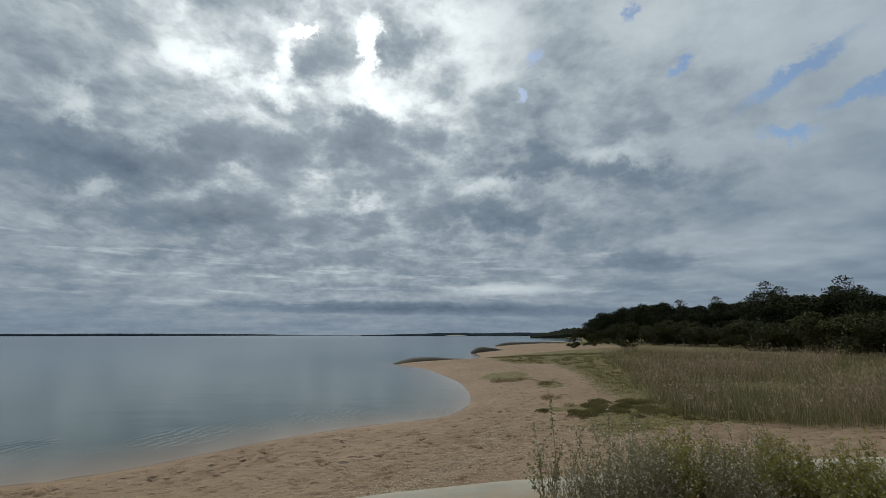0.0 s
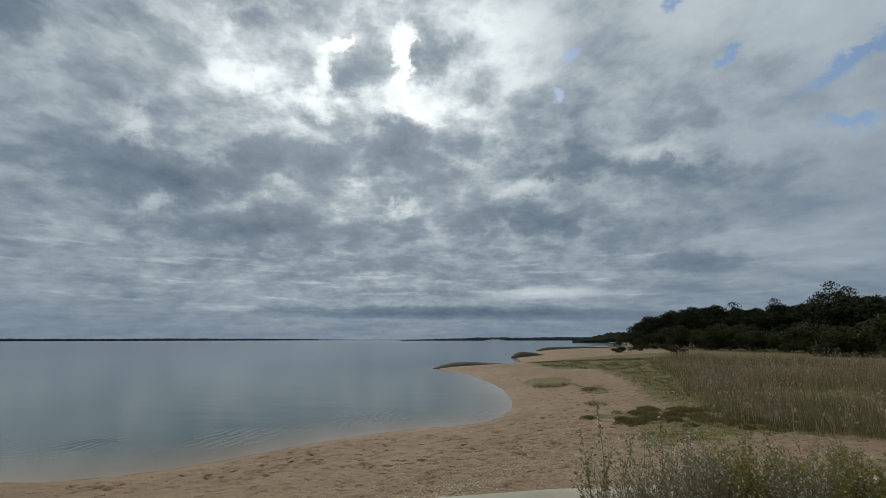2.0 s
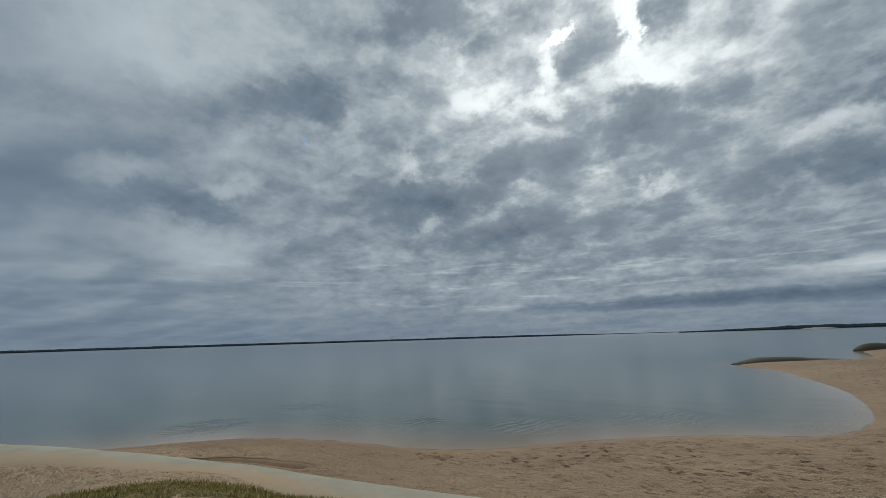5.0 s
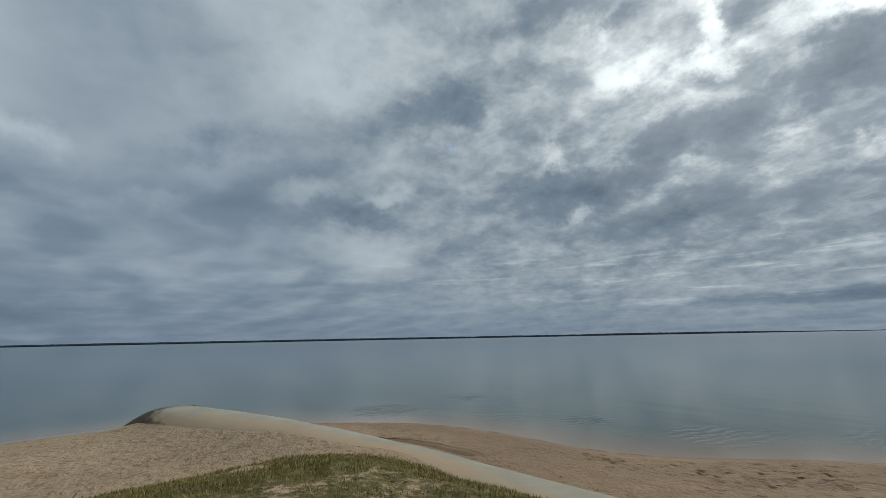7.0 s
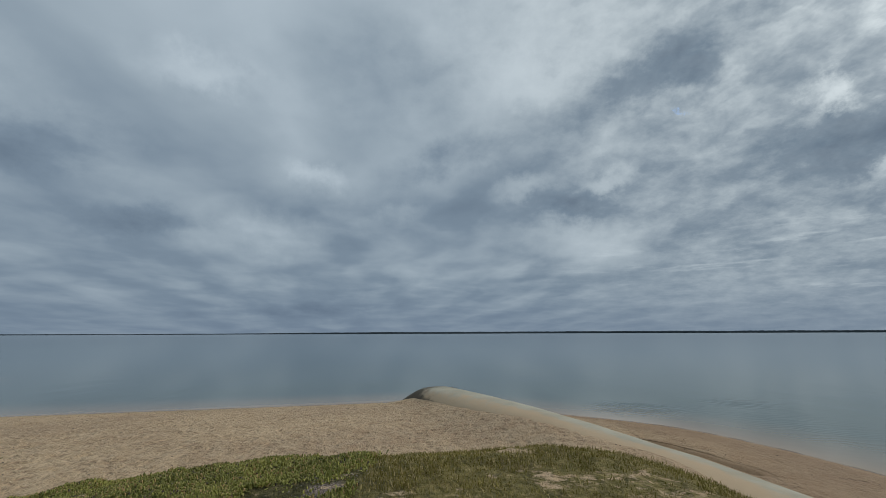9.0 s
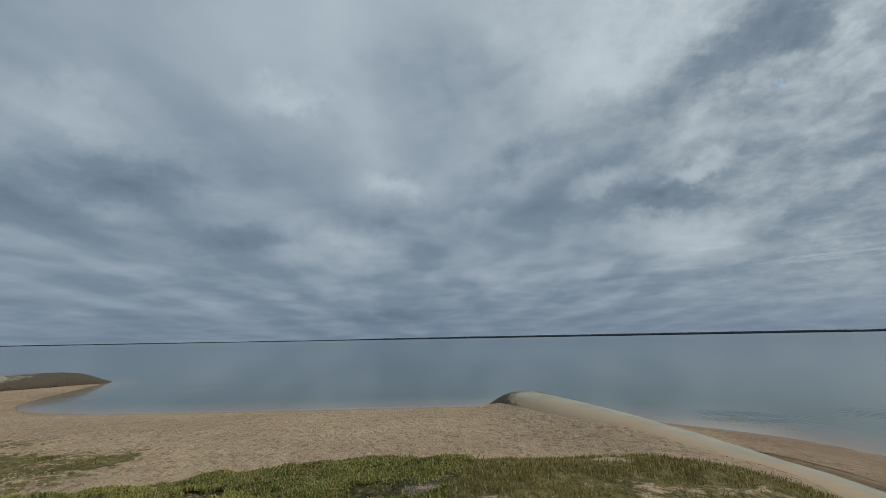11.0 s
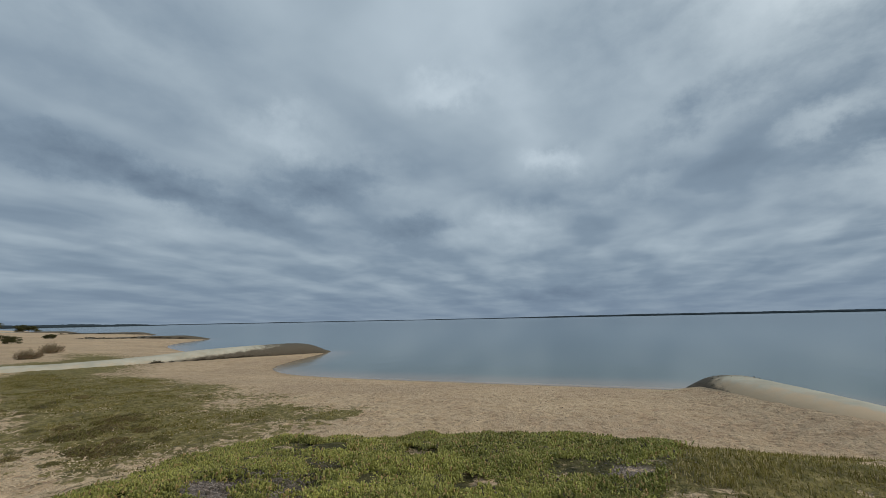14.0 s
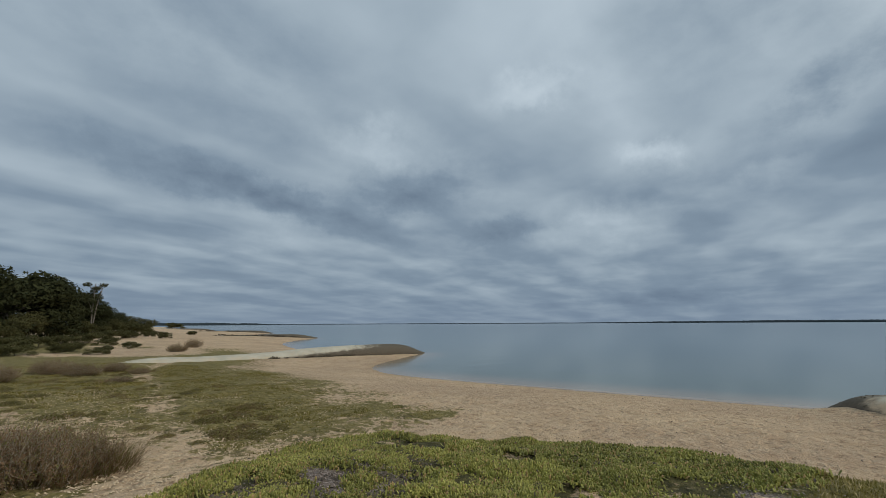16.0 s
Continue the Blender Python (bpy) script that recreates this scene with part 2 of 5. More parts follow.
# ---------------------------------------------------------------- materials
def material(name, build, rough=0.8, spec=0.3, thin=0.0):
    m = bpy.data.materials.new(name)
    m.use_nodes = True
    g = Graph(m.node_tree)
    b = g.node("ShaderNodeBsdfPrincipled")
    b.inputs["Roughness"].default_value = rough
    b.inputs["Specular IOR Level"].default_value = spec
    out = g.node("ShaderNodeOutputMaterial")
    g.put(out.inputs["Surface"], b.outputs[0])
    build(g, b)
    if thin:
        # thin leaves pass part of the light on
        t = g.node("ShaderNodeBsdfTranslucent")
        link = b.inputs["Base Color"].links[0]
        g.put(t.inputs["Color"], link.from_socket)
        k = g.node("ShaderNodeMixShader")
        k.inputs[0].default_value = thin
        g.put(k.inputs[1], b.outputs[0])
        g.put(k.inputs[2], t.outputs[0])
        g.put(out.inputs["Surface"], k.outputs[0])
    return m


def place(g):
    return g.node("ShaderNodeNewGeometry").outputs["Position"]


def ground_look(g, b):
    p = place(g)
    fine = g.noise(p, 55.0, 3.0, 0.6)
    mid = g.noise(p, 2.2, 5.0, 0.6)
    broad = g.noise(p, 0.22, 3.0, 0.5)
    sand = g.mix(g.remap(mid, 0.3, 0.7), (0.575, 0.398, 0.235), (0.70, 0.520, 0.328))
    sand = g.mix(g.math("MULTIPLY", g.remap(broad, 0.35, 0.7), 0.45), sand, (0.40, 0.275, 0.18))
    sand = g.mix(g.math("MULTIPLY", g.remap(fine, 0.35, 0.65), 0.35), sand, (0.33, 0.245, 0.175))
    grit = g.voronoi(p, 15.0)
    pick = g.voronoi(p, 15.0, "Color")
    chip = g.math("MULTIPLY", g.remap(grit, 0.36, 0.24), g.remap(g.split(pick)[0], 0.62, 0.66))
    chip = g.math("MULTIPLY", chip, g.attr("shell"))
    sand = g.mix(chip, sand, (0.76, 0.62, 0.47))
    dark = g.math("MULTIPLY", g.remap(g.voronoi(p, 9.0), 0.13, 0.07), g.remap(g.split(g.voronoi(p, 9.0, "Color"))[1], 0.80, 0.84))
    sand = g.mix(g.math("MULTIPLY", dark, 0.7), sand, (0.16, 0.11, 0.075))
    wob = g.vec("ADD", g.vec("MULTIPLY", p, (1.0, 1.0, 0.0)), g.scale(g.vec("SUBTRACT", g.noise(p, 5.0, 3.0, 0.6, colour=True), (0.5, 0.5, 0.5)), 0.16))
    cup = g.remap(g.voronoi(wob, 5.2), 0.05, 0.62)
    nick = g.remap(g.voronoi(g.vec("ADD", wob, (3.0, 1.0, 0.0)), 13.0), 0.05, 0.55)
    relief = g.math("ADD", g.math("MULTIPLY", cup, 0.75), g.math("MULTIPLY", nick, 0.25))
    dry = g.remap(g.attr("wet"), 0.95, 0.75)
    # hollows of the trampled relief coloured darker, for their shade and damp sand
    hollow_shade = g.math("MULTIPLY", g.remap(g.math("ADD", relief, g.math("MULTIPLY", g.math("SUBTRACT", mid, 0.5), 0.9)), 0.62, 0.22), dry)
    sand = g.mix(g.math("MULTIPLY", hollow_shade, g.attr("hollow_dark")), sand, (0.32, 0.208, 0.124))
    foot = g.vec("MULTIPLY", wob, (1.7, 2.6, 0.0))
    print_dent_shade = g.math("MULTIPLY", g.remap(g.voronoi(foot, 1.7), 0.33, 0.20), g.remap(g.split(g.voronoi(foot, 1.7, "Color"))[0], 0.40, 0.44))
    print_dent_shade = g.math("MULTIPLY", print_dent_shade, g.attr("prints"))
    # footprint dents darkened in the colour, for their shade and damper sand
    sand = g.mix(g.math("MULTIPLY", print_dent_shade, 0.8), sand, (0.15, 0.10, 0.068))
    wet = g.attr("wet")
    wetted = g.mix(1.0, sand, (0.60, 0.55, 0.51), "MULTIPLY")
    sand = g.mix(wet, sand, wetted)
    turf_n = g.noise(p, 7.0, 6.0, 0.65)
    turf = g.ramp(turf_n, [(0.25, (0.085, 0.075, 0.020)), (0.45, (0.175, 0.145, 0.048)), (0.62, (0.290, 0.230, 0.090)), (0.8, (0.43, 0.34, 0.18))])
    mat_floor_shade = g.attr("mat_floor_shade")
    turf = g.mix(g.math("MULTIPLY", g.remap(g.noise(p, 1.4, 4.0, 0.65), 0.5, 0.68), 0.55), turf, (0.10, 0.078, 0.034))
    # brown ground under the pigface, darkened in colour as shade between the leaves
    turf = g.mix(g.math("MULTIPLY", mat_floor_shade, 0.9), turf, g.ramp(turf_n, [(0.3, (0.022, 0.021, 0.009)), (0.55, (0.075, 0.068, 0.024)), (0.8, (0.20, 0.155, 0.07))]))
    cover = g.math("ADD", g.attr("turf"), g.math("MULTIPLY", g.math("SUBTRACT", g.noise(g.vec("MULTIPLY", p, (1.0, 0.75, 1.0)), 4.5, 6.0, 0.75), 0.5), 1.5))
    cover = g.math("MULTIPLY", g.remap(cover, 0.36, 0.52), g.remap(g.attr("turf"), 0.02, 0.12))
    bits = g.noise(p, 38.0, 4.0, 0.7)
    litter = g.ramp(bits, [(0.3, (0.06, 0.045, 0.036)), (0.5, (0.21, 0.160, 0.128)), (0.66, (0.50, 0.415, 0.35))])
    turf = g.mix(g.attr("litter"), turf, litter)
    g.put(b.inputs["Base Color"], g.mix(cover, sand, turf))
    g.put(b.inputs["Roughness"], g.remap(wet, 0.0, 1.0, 0.95, 0.8))
    pock = g.math("ADD", g.noise(p, 6.0, 5.0, 0.65), g.math("MULTIPLY", g.noise(g.vec("MULTIPLY", p, (1.0, 1.5, 1.0)), 15.0, 3.0, 0.6), 0.4))
    pock = g.math("ADD", pock, g.math("MULTIPLY", relief, 0.55))
    height = g.math("ADD", g.math("MULTIPLY", pock, g.remap(wet, 0.78, 1.0, 1.0, 0.15)), g.math("SUBTRACT", g.math("MULTIPLY", fine, 0.12), g.math("MULTIPLY", print_dent_shade, 0.45)))
    g.put(b.inputs["Normal"], g.bump(height, 1.0, 0.11))


RIPPLES = [(-18.9, 6.6, 2.6), north(-3.2, 17.4, 2.0), north(1.4, 17.8, 1.3), north(-6.8, 14.2, 1.8), (-12.4, 12.0, 1.2), (-20.4, 11.8, 2.4)]


def water_look(g, b):
    p = place(g)
    q = g.vec("MULTIPLY", p, (1.0, 1.0, 0.0))
    depth = g.attr("depth")
    swell = g.noise(g.vec("MULTIPLY", q, (0.35, 0.9, 1.0)), 0.55, 3.0, 0.5)
    small = g.noise(g.vec("MULTIPLY", q, (1.0, 1.6, 1.0)), 3.0, 3.0, 0.5)
    patch = g.math("MULTIPLY", g.remap(g.noise(q, 0.16, 3.0, 0.5), 0.52, 0.68), 0.22)
    for a, c, k in RIPPLES:
        patch = g.math("MAXIMUM", patch, g.remap(g.vec("DISTANCE", q, (a, c, 0.0), out=1), k, k * 0.3))
    train = g.node("ShaderNodeTexWave", wave_type="RINGS", rings_direction="Z")
    g.put(train.inputs["Vector"], g.vec("ADD", q, (26.0, -15.0, 0.0)))
    for key, v in (("Scale", 0.85), ("Distortion", 11.0), ("Detail", 4.0), ("Detail Scale", 0.9)):
        train.inputs[key].default_value = v
    near = g.remap(depth, 1.1, 0.15)
    ripple = g.math("MULTIPLY", g.math("MULTIPLY", train.outputs["Fac"], patch), g.math("MULTIPLY", near, 0.5))
    h = g.math("ADD", g.math("MULTIPLY", swell, 0.6), g.math("MULTIPLY", small, g.math("ADD", g.math("MULTIPLY", patch, 0.05), 0.012)))
    h = g.math("ADD", h, ripple)
    g.put(b.inputs["Normal"], g.bump(h, 0.5, 0.05))
    deep = g.mix(g.remap(g.noise(q, 0.03, 3.0), 0.35, 0.7), (0.078, 0.112, 0.096), (0.102, 0.135, 0.112))
    shoal = g.mix(g.noise(q, 1.1, 4.0), (0.36, 0.255, 0.160), (0.43, 0.305, 0.195))
    g.put(b.inputs["Base Color"], g.mix(g.math("POWER", g.remap(depth, 0.0, 0.32, smooth=False), 0.6), shoal, deep))
    b.inputs["Roughness"].default_value = 0.11
    b.inputs["IOR"].default_value = 1.33
    b.inputs["Specular IOR Level"].default_value = 0.5
    g.put(b.inputs["Alpha"], g.remap(depth, 0.0, 0.012, 0.4, 1.0))


def tube_look(g, b):
    p = place(g)
    n = g.noise(p, 1.3, 5.0, 0.6)
    cloth = g.mix(g.remap(n, 0.3, 0.7), (0.39, 0.366, 0.288), (0.50, 0.470, 0.375))
    dust = g.mix(g.math("MULTIPLY", g.remap(g.noise(p, 5.0, 5.0, 0.6), 0.4, 0.7), 0.5), cloth, (0.48, 0.38, 0.27))
    blown = g.math("ADD", g.attr("dust"), g.math("MULTIPLY", g.math("SUBTRACT", g.noise(g.vec("MULTIPLY", p, (0.6, 1.4, 1.0)), 1.6, 6.0, 0.65), 0.5), 1.1))
    dust = g.mix(g.math("MULTIPLY", g.remap(blown, 0.25, 0.75), 0.9), dust, (0.55, 0.40, 0.255))
    weave = g.noise(p, 180.0, 2.0)
    algae = g.math("ADD", g.attr("tip"), g.math("MULTIPLY", g.math("SUBTRACT", g.noise(g.vec("MULTIPLY", p, (0.8, 0.8, 2.0)), 2.2, 6.0, 0.68), 0.5), 1.3))
    algae = g.math("MULTIPLY", g.remap(algae, 0.24, 0.74), 0.95)
    weed = g.mix(g.noise(p, 9.0, 4.0), (0.045, 0.036, 0.026), (0.150, 0.125, 0.092))
    g.put(b.inputs["Base Color"], g.mix(algae, dust, weed))
    g.put(b.inputs["Normal"], g.bump(g.math("ADD", g.math("MULTIPLY", weave, 0.15), g.noise(p, 4.0, 5.0, 0.6)), 0.5, 0.03))


def leaf_look(dark, light, dry=None, dryness=0.0, gloss=0.55, own=0.5):
    def build(g, b):
        island = g.node("ShaderNodeNewGeometry").outputs["Random Per Island"]
        who = g.node("ShaderNodeObjectInfo").outputs["Random"]
        tone = g.math("FRACT", g.math("ADD", island, g.math("MULTIPLY", who, 3.7)))
        drift = g.noise(place(g), 1.1, 4.0, 0.6)
        broad = g.noise(place(g), 0.42, 3.0, 0.6)
        drift = g.math("ADD", g.math("MULTIPLY", g.remap(drift, 0.32, 0.68), 0.55), g.math("MULTIPLY", g.remap(broad, 0.35, 0.65), 0.45))
        tone = g.math("ADD", g.math("MULTIPLY", tone, own), g.math("MULTIPLY", drift, 1.0 - own))
        c = g.mix(tone, dark, light)
        if dry:
            pick = g.math("FRACT", g.math("MULTIPLY", island, 17.31))
            c = g.mix(g.remap(pick, 1.0 - dryness - 0.05, 1.0 - dryness + 0.05), c, dry)
        g.put(b.inputs["Base Color"], c)
        b.inputs["Roughness"].default_value = gloss
    return build


def bark_look(g, b):
    p = place(g)
    n = g.noise(g.vec("MULTIPLY", p, (1, 1, 0.25)), 14.0, 5.0, 0.6)
    g.put(b.inputs["Base Color"], g.mix(n, (0.07, 0.06, 0.05), (0.26, 0.23, 0.19)))
    g.put(b.inputs["Normal"], g.bump(n, 0.6, 0.03))


def wood_look(g, b):
    n = g.noise(place(g), 25.0, 5.0, 0.6)
    g.put(b.inputs["Base Color"], g.mix(n, (0.05, 0.04, 0.032), (0.17, 0.135, 0.10)))


def far_look(g, b):
    p = place(g)
    n = g.noise(g.vec("MULTIPLY", p, (1, 1, 3)), 0.03, 5.0, 0.6)
    g.put(b.inputs["Base Color"], g.mix(n, (0.026, 0.036, 0.045), (0.058, 0.074, 0.082)))


GROUND = material("sand_and_turf", ground_look, 0.9, 0.25)
WATER = material("estuary_water", water_look, 0.1, 0.5)
TUBE = material("geotextile", tube_look, 0.9, 0.2)
DUNE = material("pale_dune_sand", lambda g, b: g.put(b.inputs["Base Color"], g.mix(g.noise(place(g), 0.2, 4.0), (0.34, 0.29, 0.23), (0.47, 0.42, 0.34))), 0.95, 0.1)
BARK = material("grey_bark", bark_look, 0.9)
WEED = material("shore_weed", leaf_look((0.045, 0.038, 0.024), (0.13, 0.105, 0.065)), 0.7, 0.3)
STEM = material("shrub_stems", lambda g, b: g.put(b.inputs["Base Color"], g.mix(g.noise(place(g), 30.0, 4.0), (0.17, 0.135, 0.095), (0.46, 0.38, 0.27))), 0.9, 0.1)
WOOD = material("driftwood", wood_look, 0.9)
FAR = material("distant_scrub", far_look, 1.0, 0.0)
NEAR_SCRUB = material("headland_scrub", lambda g, b: g.put(b.inputs["Base Color"], g.mix(g.noise(place(g), 0.12, 5.0, 0.65), (0.016, 0.019, 0.013), (0.052, 0.056, 0.036))), 1.0, 0.0)
LEAF_DARK = material("coastal_tree_leaves", leaf_look((0.017, 0.021, 0.009), (0.058, 0.062, 0.026), gloss=0.85), 0.6, 0.08)
LEAF_OLIVE = material("olive_scrub_leaves", leaf_look((0.030, 0.033, 0.013), (0.115, 0.108, 0.045), gloss=0.85), 0.6, 0.08)
LEAF_GUM = material("gum_leaves", leaf_look((0.035, 0.040, 0.022), (0.10, 0.10, 0.055), gloss=0.8), 0.6, 0.1)
LEAF_SHRUB = material("shrub_leaves", leaf_look((0.14, 0.135, 0.030), (0.48, 0.43, 0.115), (0.66, 0.60, 0.42), 0.14, 0.7, 0.65), 0.6, 0.15, 0.42)
LEAF_GREY = material("grey_shrub_leaves", leaf_look((0.15, 0.140, 0.060), (0.40, 0.36, 0.185), (0.74, 0.68, 0.54), 0.28, 0.7, 0.6), 0.6, 0.15, 0.4)
REED = material("dry_reed", leaf_look((0.110, 0.098, 0.048), (0.38, 0.300, 0.170), (0.56, 0.405, 0.285), 0.26, 0.8, 0.40), 0.8, 0.1, 0.25)
PLUME = material("reed_plume", leaf_look((0.34, 0.245, 0.170), (0.60, 0.445, 0.33), gloss=0.9), 0.8, 0.05, 0.3)
LEAF_MAT = material("cushion_leaves", leaf_look((0.115, 0.105, 0.038), (0.27, 0.235, 0.088), (0.38, 0.30, 0.17), 0.15, 0.8), 0.8, 0.1, 0.38)
RUSH = material("green_rush", leaf_look((0.080, 0.085, 0.034), (0.26, 0.250, 0.108), (0.42, 0.33, 0.20), 0.16, 0.8, 0.40), 0.8, 0.1, 0.25)
TUSSOCK = material("brown_tussock", leaf_look((0.085, 0.064, 0.032), (0.27, 0.170, 0.088), (0.20, 0.195, 0.06), 0.30, 0.8), 0.8, 0.1, 0.32)
TURF = material("dry_turf", leaf_look((0.082, 0.076, 0.018), (0.27, 0.218, 0.060), (0.43, 0.33, 0.15), 0.12, 0.8, 0.3), 0.8, 0.05, 0.05)
MOUND_TURF = material("sandy_mound_turf", leaf_look((0.105, 0.096, 0.026), (0.36, 0.290, 0.090), (0.52, 0.41, 0.21), 0.18, 0.85, 0.4), 0.85, 0.05, 0.1)
SUCCULENT = material("pigface_leaves", leaf_look((0.060, 0.066, 0.016), (0.46, 0.44, 0.110), (0.38, 0.26, 0.11), 0.12, 0.55, 0.48), 0.5, 0.3)


# ---------------------------------------------------------------- mesh helpers
def mesh_of(name, verts, faces, mat=None, smooth=False):
    """A mesh from arrays: verts (n, 3), faces (m, 3 or 4)."""
    verts, faces = np.asarray(verts, np.float32), np.asarray(faces, np.int32)
    me = bpy.data.meshes.new(name)
    m, k = faces.shape
    me.vertices.add(len(verts))
    me.vertices.foreach_set("co", verts.ravel())
    me.loops.add(m * k)
    me.loops.foreach_set("vertex_index", faces.ravel())
    me.polygons.add(m)
    me.polygons.foreach_set("loop_start", np.arange(0, m * k, k, dtype=np.int32))
    me.polygons.foreach_set("use_smooth", np.full(m, smooth))
    me.update(calc_edges=True)
    if mat:
        me.materials.append(mat)
    return me


def set_attr(me, name, values):
    a = me.attributes.new(name, "FLOAT", "POINT")
    a.data.foreach_set("value", np.asarray(values, np.float32))


def part(name, me, parent, label=""):
    ob = new(name, me)
    ob.parent = parent
    return tagged(ob, label)


def blades(base, heading, lean, length, width, droop=0.35):
    """Grass blades: base (n, 3), heading, lean, length, width per blade. Five points, three triangles each."""
    n = len(base)
    out = np.stack([np.cos(heading), np.sin(heading), np.zeros(n)], 1)
    side = np.stack([-np.sin(heading), np.cos(heading), np.zeros(n)], 1) * width[:, None] * 0.5
    up = np.array([0, 0, 1.0])
    mid = base + (out * np.sin(lean)[:, None] + up * np.cos(lean)[:, None]) * (length * 0.55)[:, None]
    l2 = lean + droop
    tip = mid + (out * np.sin(l2)[:, None] + up * np.cos(l2)[:, None]) * (length * 0.45)[:, None]
    v = np.stack([base - side, base + side, mid + side * 0.75, mid - side * 0.75, tip], 1).reshape(-1, 3)
    f = (np.arange(n)[:, None, None] * 5 + np.array([[0, 1, 2], [0, 2, 3], [3, 2, 4]])[None]).reshape(-1, 3)
    return v, f


def stubs(base, heading, lean, length, width):
    """Fleshy blunt leaves: three-sided fingers of six points, five faces as triangles."""
    n = len(base)
    out = np.stack([np.cos(heading) * np.sin(lean), np.sin(heading) * np.sin(lean), np.cos(lean)], 1) * length[:, None]
    ring = []
    for k in range(3):
        a = heading + 2.094 * k
        ring.append(np.stack([np.cos(a), np.sin(a), 0 * a], 1) * width[:, None] * 0.5)
    v = np.stack([base + q * 0.7 for q in ring] + [base + out * 0.8 + q for q in ring] + [base + out], 1).reshape(-1, 3)
    t = [[0, 1, 4], [0, 4, 3], [1, 2, 5], [1, 5, 4], [2, 0, 3], [2, 3, 5], [3, 4, 6], [4, 5, 6], [5, 3, 6]]
    f = (np.arange(n)[:, None, None] * 7 + np.array(t)[None]).reshape(-1, 3)
    return v, f


def leaves(centre, size, r, flat=0.5):
    """Small pointed leaves at random turns: four points, two triangles, folded along the rib."""
    n = len(centre)
    a = r.normal(size=(n, 3))
    a[:, 2] *= flat
    a /= np.linalg.norm(a, axis=1, keepdims=True)
    b = np.cross(a, r.normal(size=(n, 3)))
    b /= np.linalg.norm(b, axis=1, keepdims=True)
    c = np.cross(a, b)
    s = np.asarray(size).reshape(-1, 1) * np.ones((n, 1))
    v = np.stack([centre - a * s, centre + b * s * 0.42 + c * s * 0.15, centre + a * s, centre - b * s * 0.42 + c * s * 0.15], 1).reshape(-1, 3)
    f = (np.arange(n)[:, None, None] * 4 + np.array([[0, 1, 2], [0, 2, 3]])[None]).reshape(-1, 3)
    return v, f


def tubes(lines, radii, sides=4):
    """Round stems along point lists; radii per line: start and end."""
    V, F, k = [], [], 0
    for pts, (r0, r1) in zip(lines, radii):
        pts = np.asarray(pts, float)
        n = len(pts)
        d = np.gradient(pts, axis=0)
        d /= np.linalg.norm(d, axis=1, keepdims=True) + 1e-9
        ref = np.where(np.abs(d[:, 2:3]) > 0.8, np.array([[1.0, 0, 0]]), np.array([[0, 0, 1.0]]))
        u = np.cross(d, ref)
        u /= np.linalg.norm(u, axis=1, keepdims=True) + 1e-9
        w = np.cross(d, u)
        rr = np.linspace(r0, r1, n)
        ang = np.linspace(0, 2 * np.pi, sides, endpoint=False)
        ring = pts[:, None] + rr[:, None, None] * (np.cos(ang)[None, :, None] * u[:, None] + np.sin(ang)[None, :, None] * w[:, None])
        V.append(ring.reshape(-1, 3))
        i = np.arange(n - 1)[:, None] * sides
        j = np.arange(sides)[None]
        jn = (j + 1) % sides
        F.append(np.stack([i + j, i + jn, i + sides + jn, i + sides + j], -1).reshape(-1, 4) + k)
        k += n * sides
    return np.concatenate(V), np.concatenate(F)


def value_noise(x, y, seed=0):
    xi, yi = np.floor(x), np.floor(y)
    fx, fy = x - xi, y - yi
    fx, fy = fx * fx * (3 - 2 * fx), fy * fy * (3 - 2 * fy)

    def h(a, b):
        s = np.sin(a * 127.1 + b * 311.7 + seed * 74.7) * 43758.5453
        return s - np.floor(s)

    a = h(xi, yi) * (1 - fx) + h(xi + 1, yi) * fx
    b = h(xi, yi + 1) * (1 - fx) + h(xi + 1, yi + 1) * fx
    return a * (1 - fy) + b * fy


def fbm(x, y, octaves=4, seed=0):
    t, a = 0, 0.5
    for o in range(octaves):
        t = t + a * value_noise(x * 2 ** o, y * 2 ** o, seed + o * 13)
        a *= 0.5
    return t


def smooth(x, a, b):
    t = np.clip((x - a) / (b - a), 0, 1)
    return t * t * (3 - 2 * t)


def spline(points, steps=4):
    p = [np.array(q, float) for q in points]
    p = [2 * p[0] - p[1]] + p + [2 * p[-1] - p[-2]]
    out = []
    for i in range(1, len(p) - 2):
        for s in range(steps):
            t = s / steps
            out.append(0.5 * (2 * p[i] + (p[i + 1] - p[i - 1]) * t + (2 * p[i - 1] - 5 * p[i] + 4 * p[i + 1] - p[i + 2]) * t * t
                              + (3 * p[i] - p[i - 1] - 3 * p[i + 1] + p[i + 2]) * t ** 3))
    out.append(p[-2])
    return np.array(out)


# ---------------------------------------------------------------- the shore, from south to north; water lies to the west
SOUTH = [(-60, -1400), (-110, -800), (-98, -510), (-80, -400), (-60.5, -251.0), (-61.8, -230.0), (-57.5, -212.0), (-53.6, -190.0), (-54.5, -161.2),
         (-57.2, -147.0), (-49.8, -138.0), (-41.4, -115.0), (-38.9, -97.2), (-43.5, -88.0), (-36.2, -79.5), (-27.4, -66.2), (-22.08, -44.16), (-25.51, -38.5)]
NEAR = [(-27.96, -34.32), (-24.67, -31.92), (-18.3, -27.45), (-16.12, -23.45), (-16.26, -18.91), (-17.88, -11.99), (-19.28, -6.39), (-20.07, -2.66),
        (-18.91, 0.59), (-17.4, 3.25), (-16.2, 5.2), (-14.7, 6.85), (-12.15, 8.1), (-9.6, 8.8), (-8.2, 9.6)]
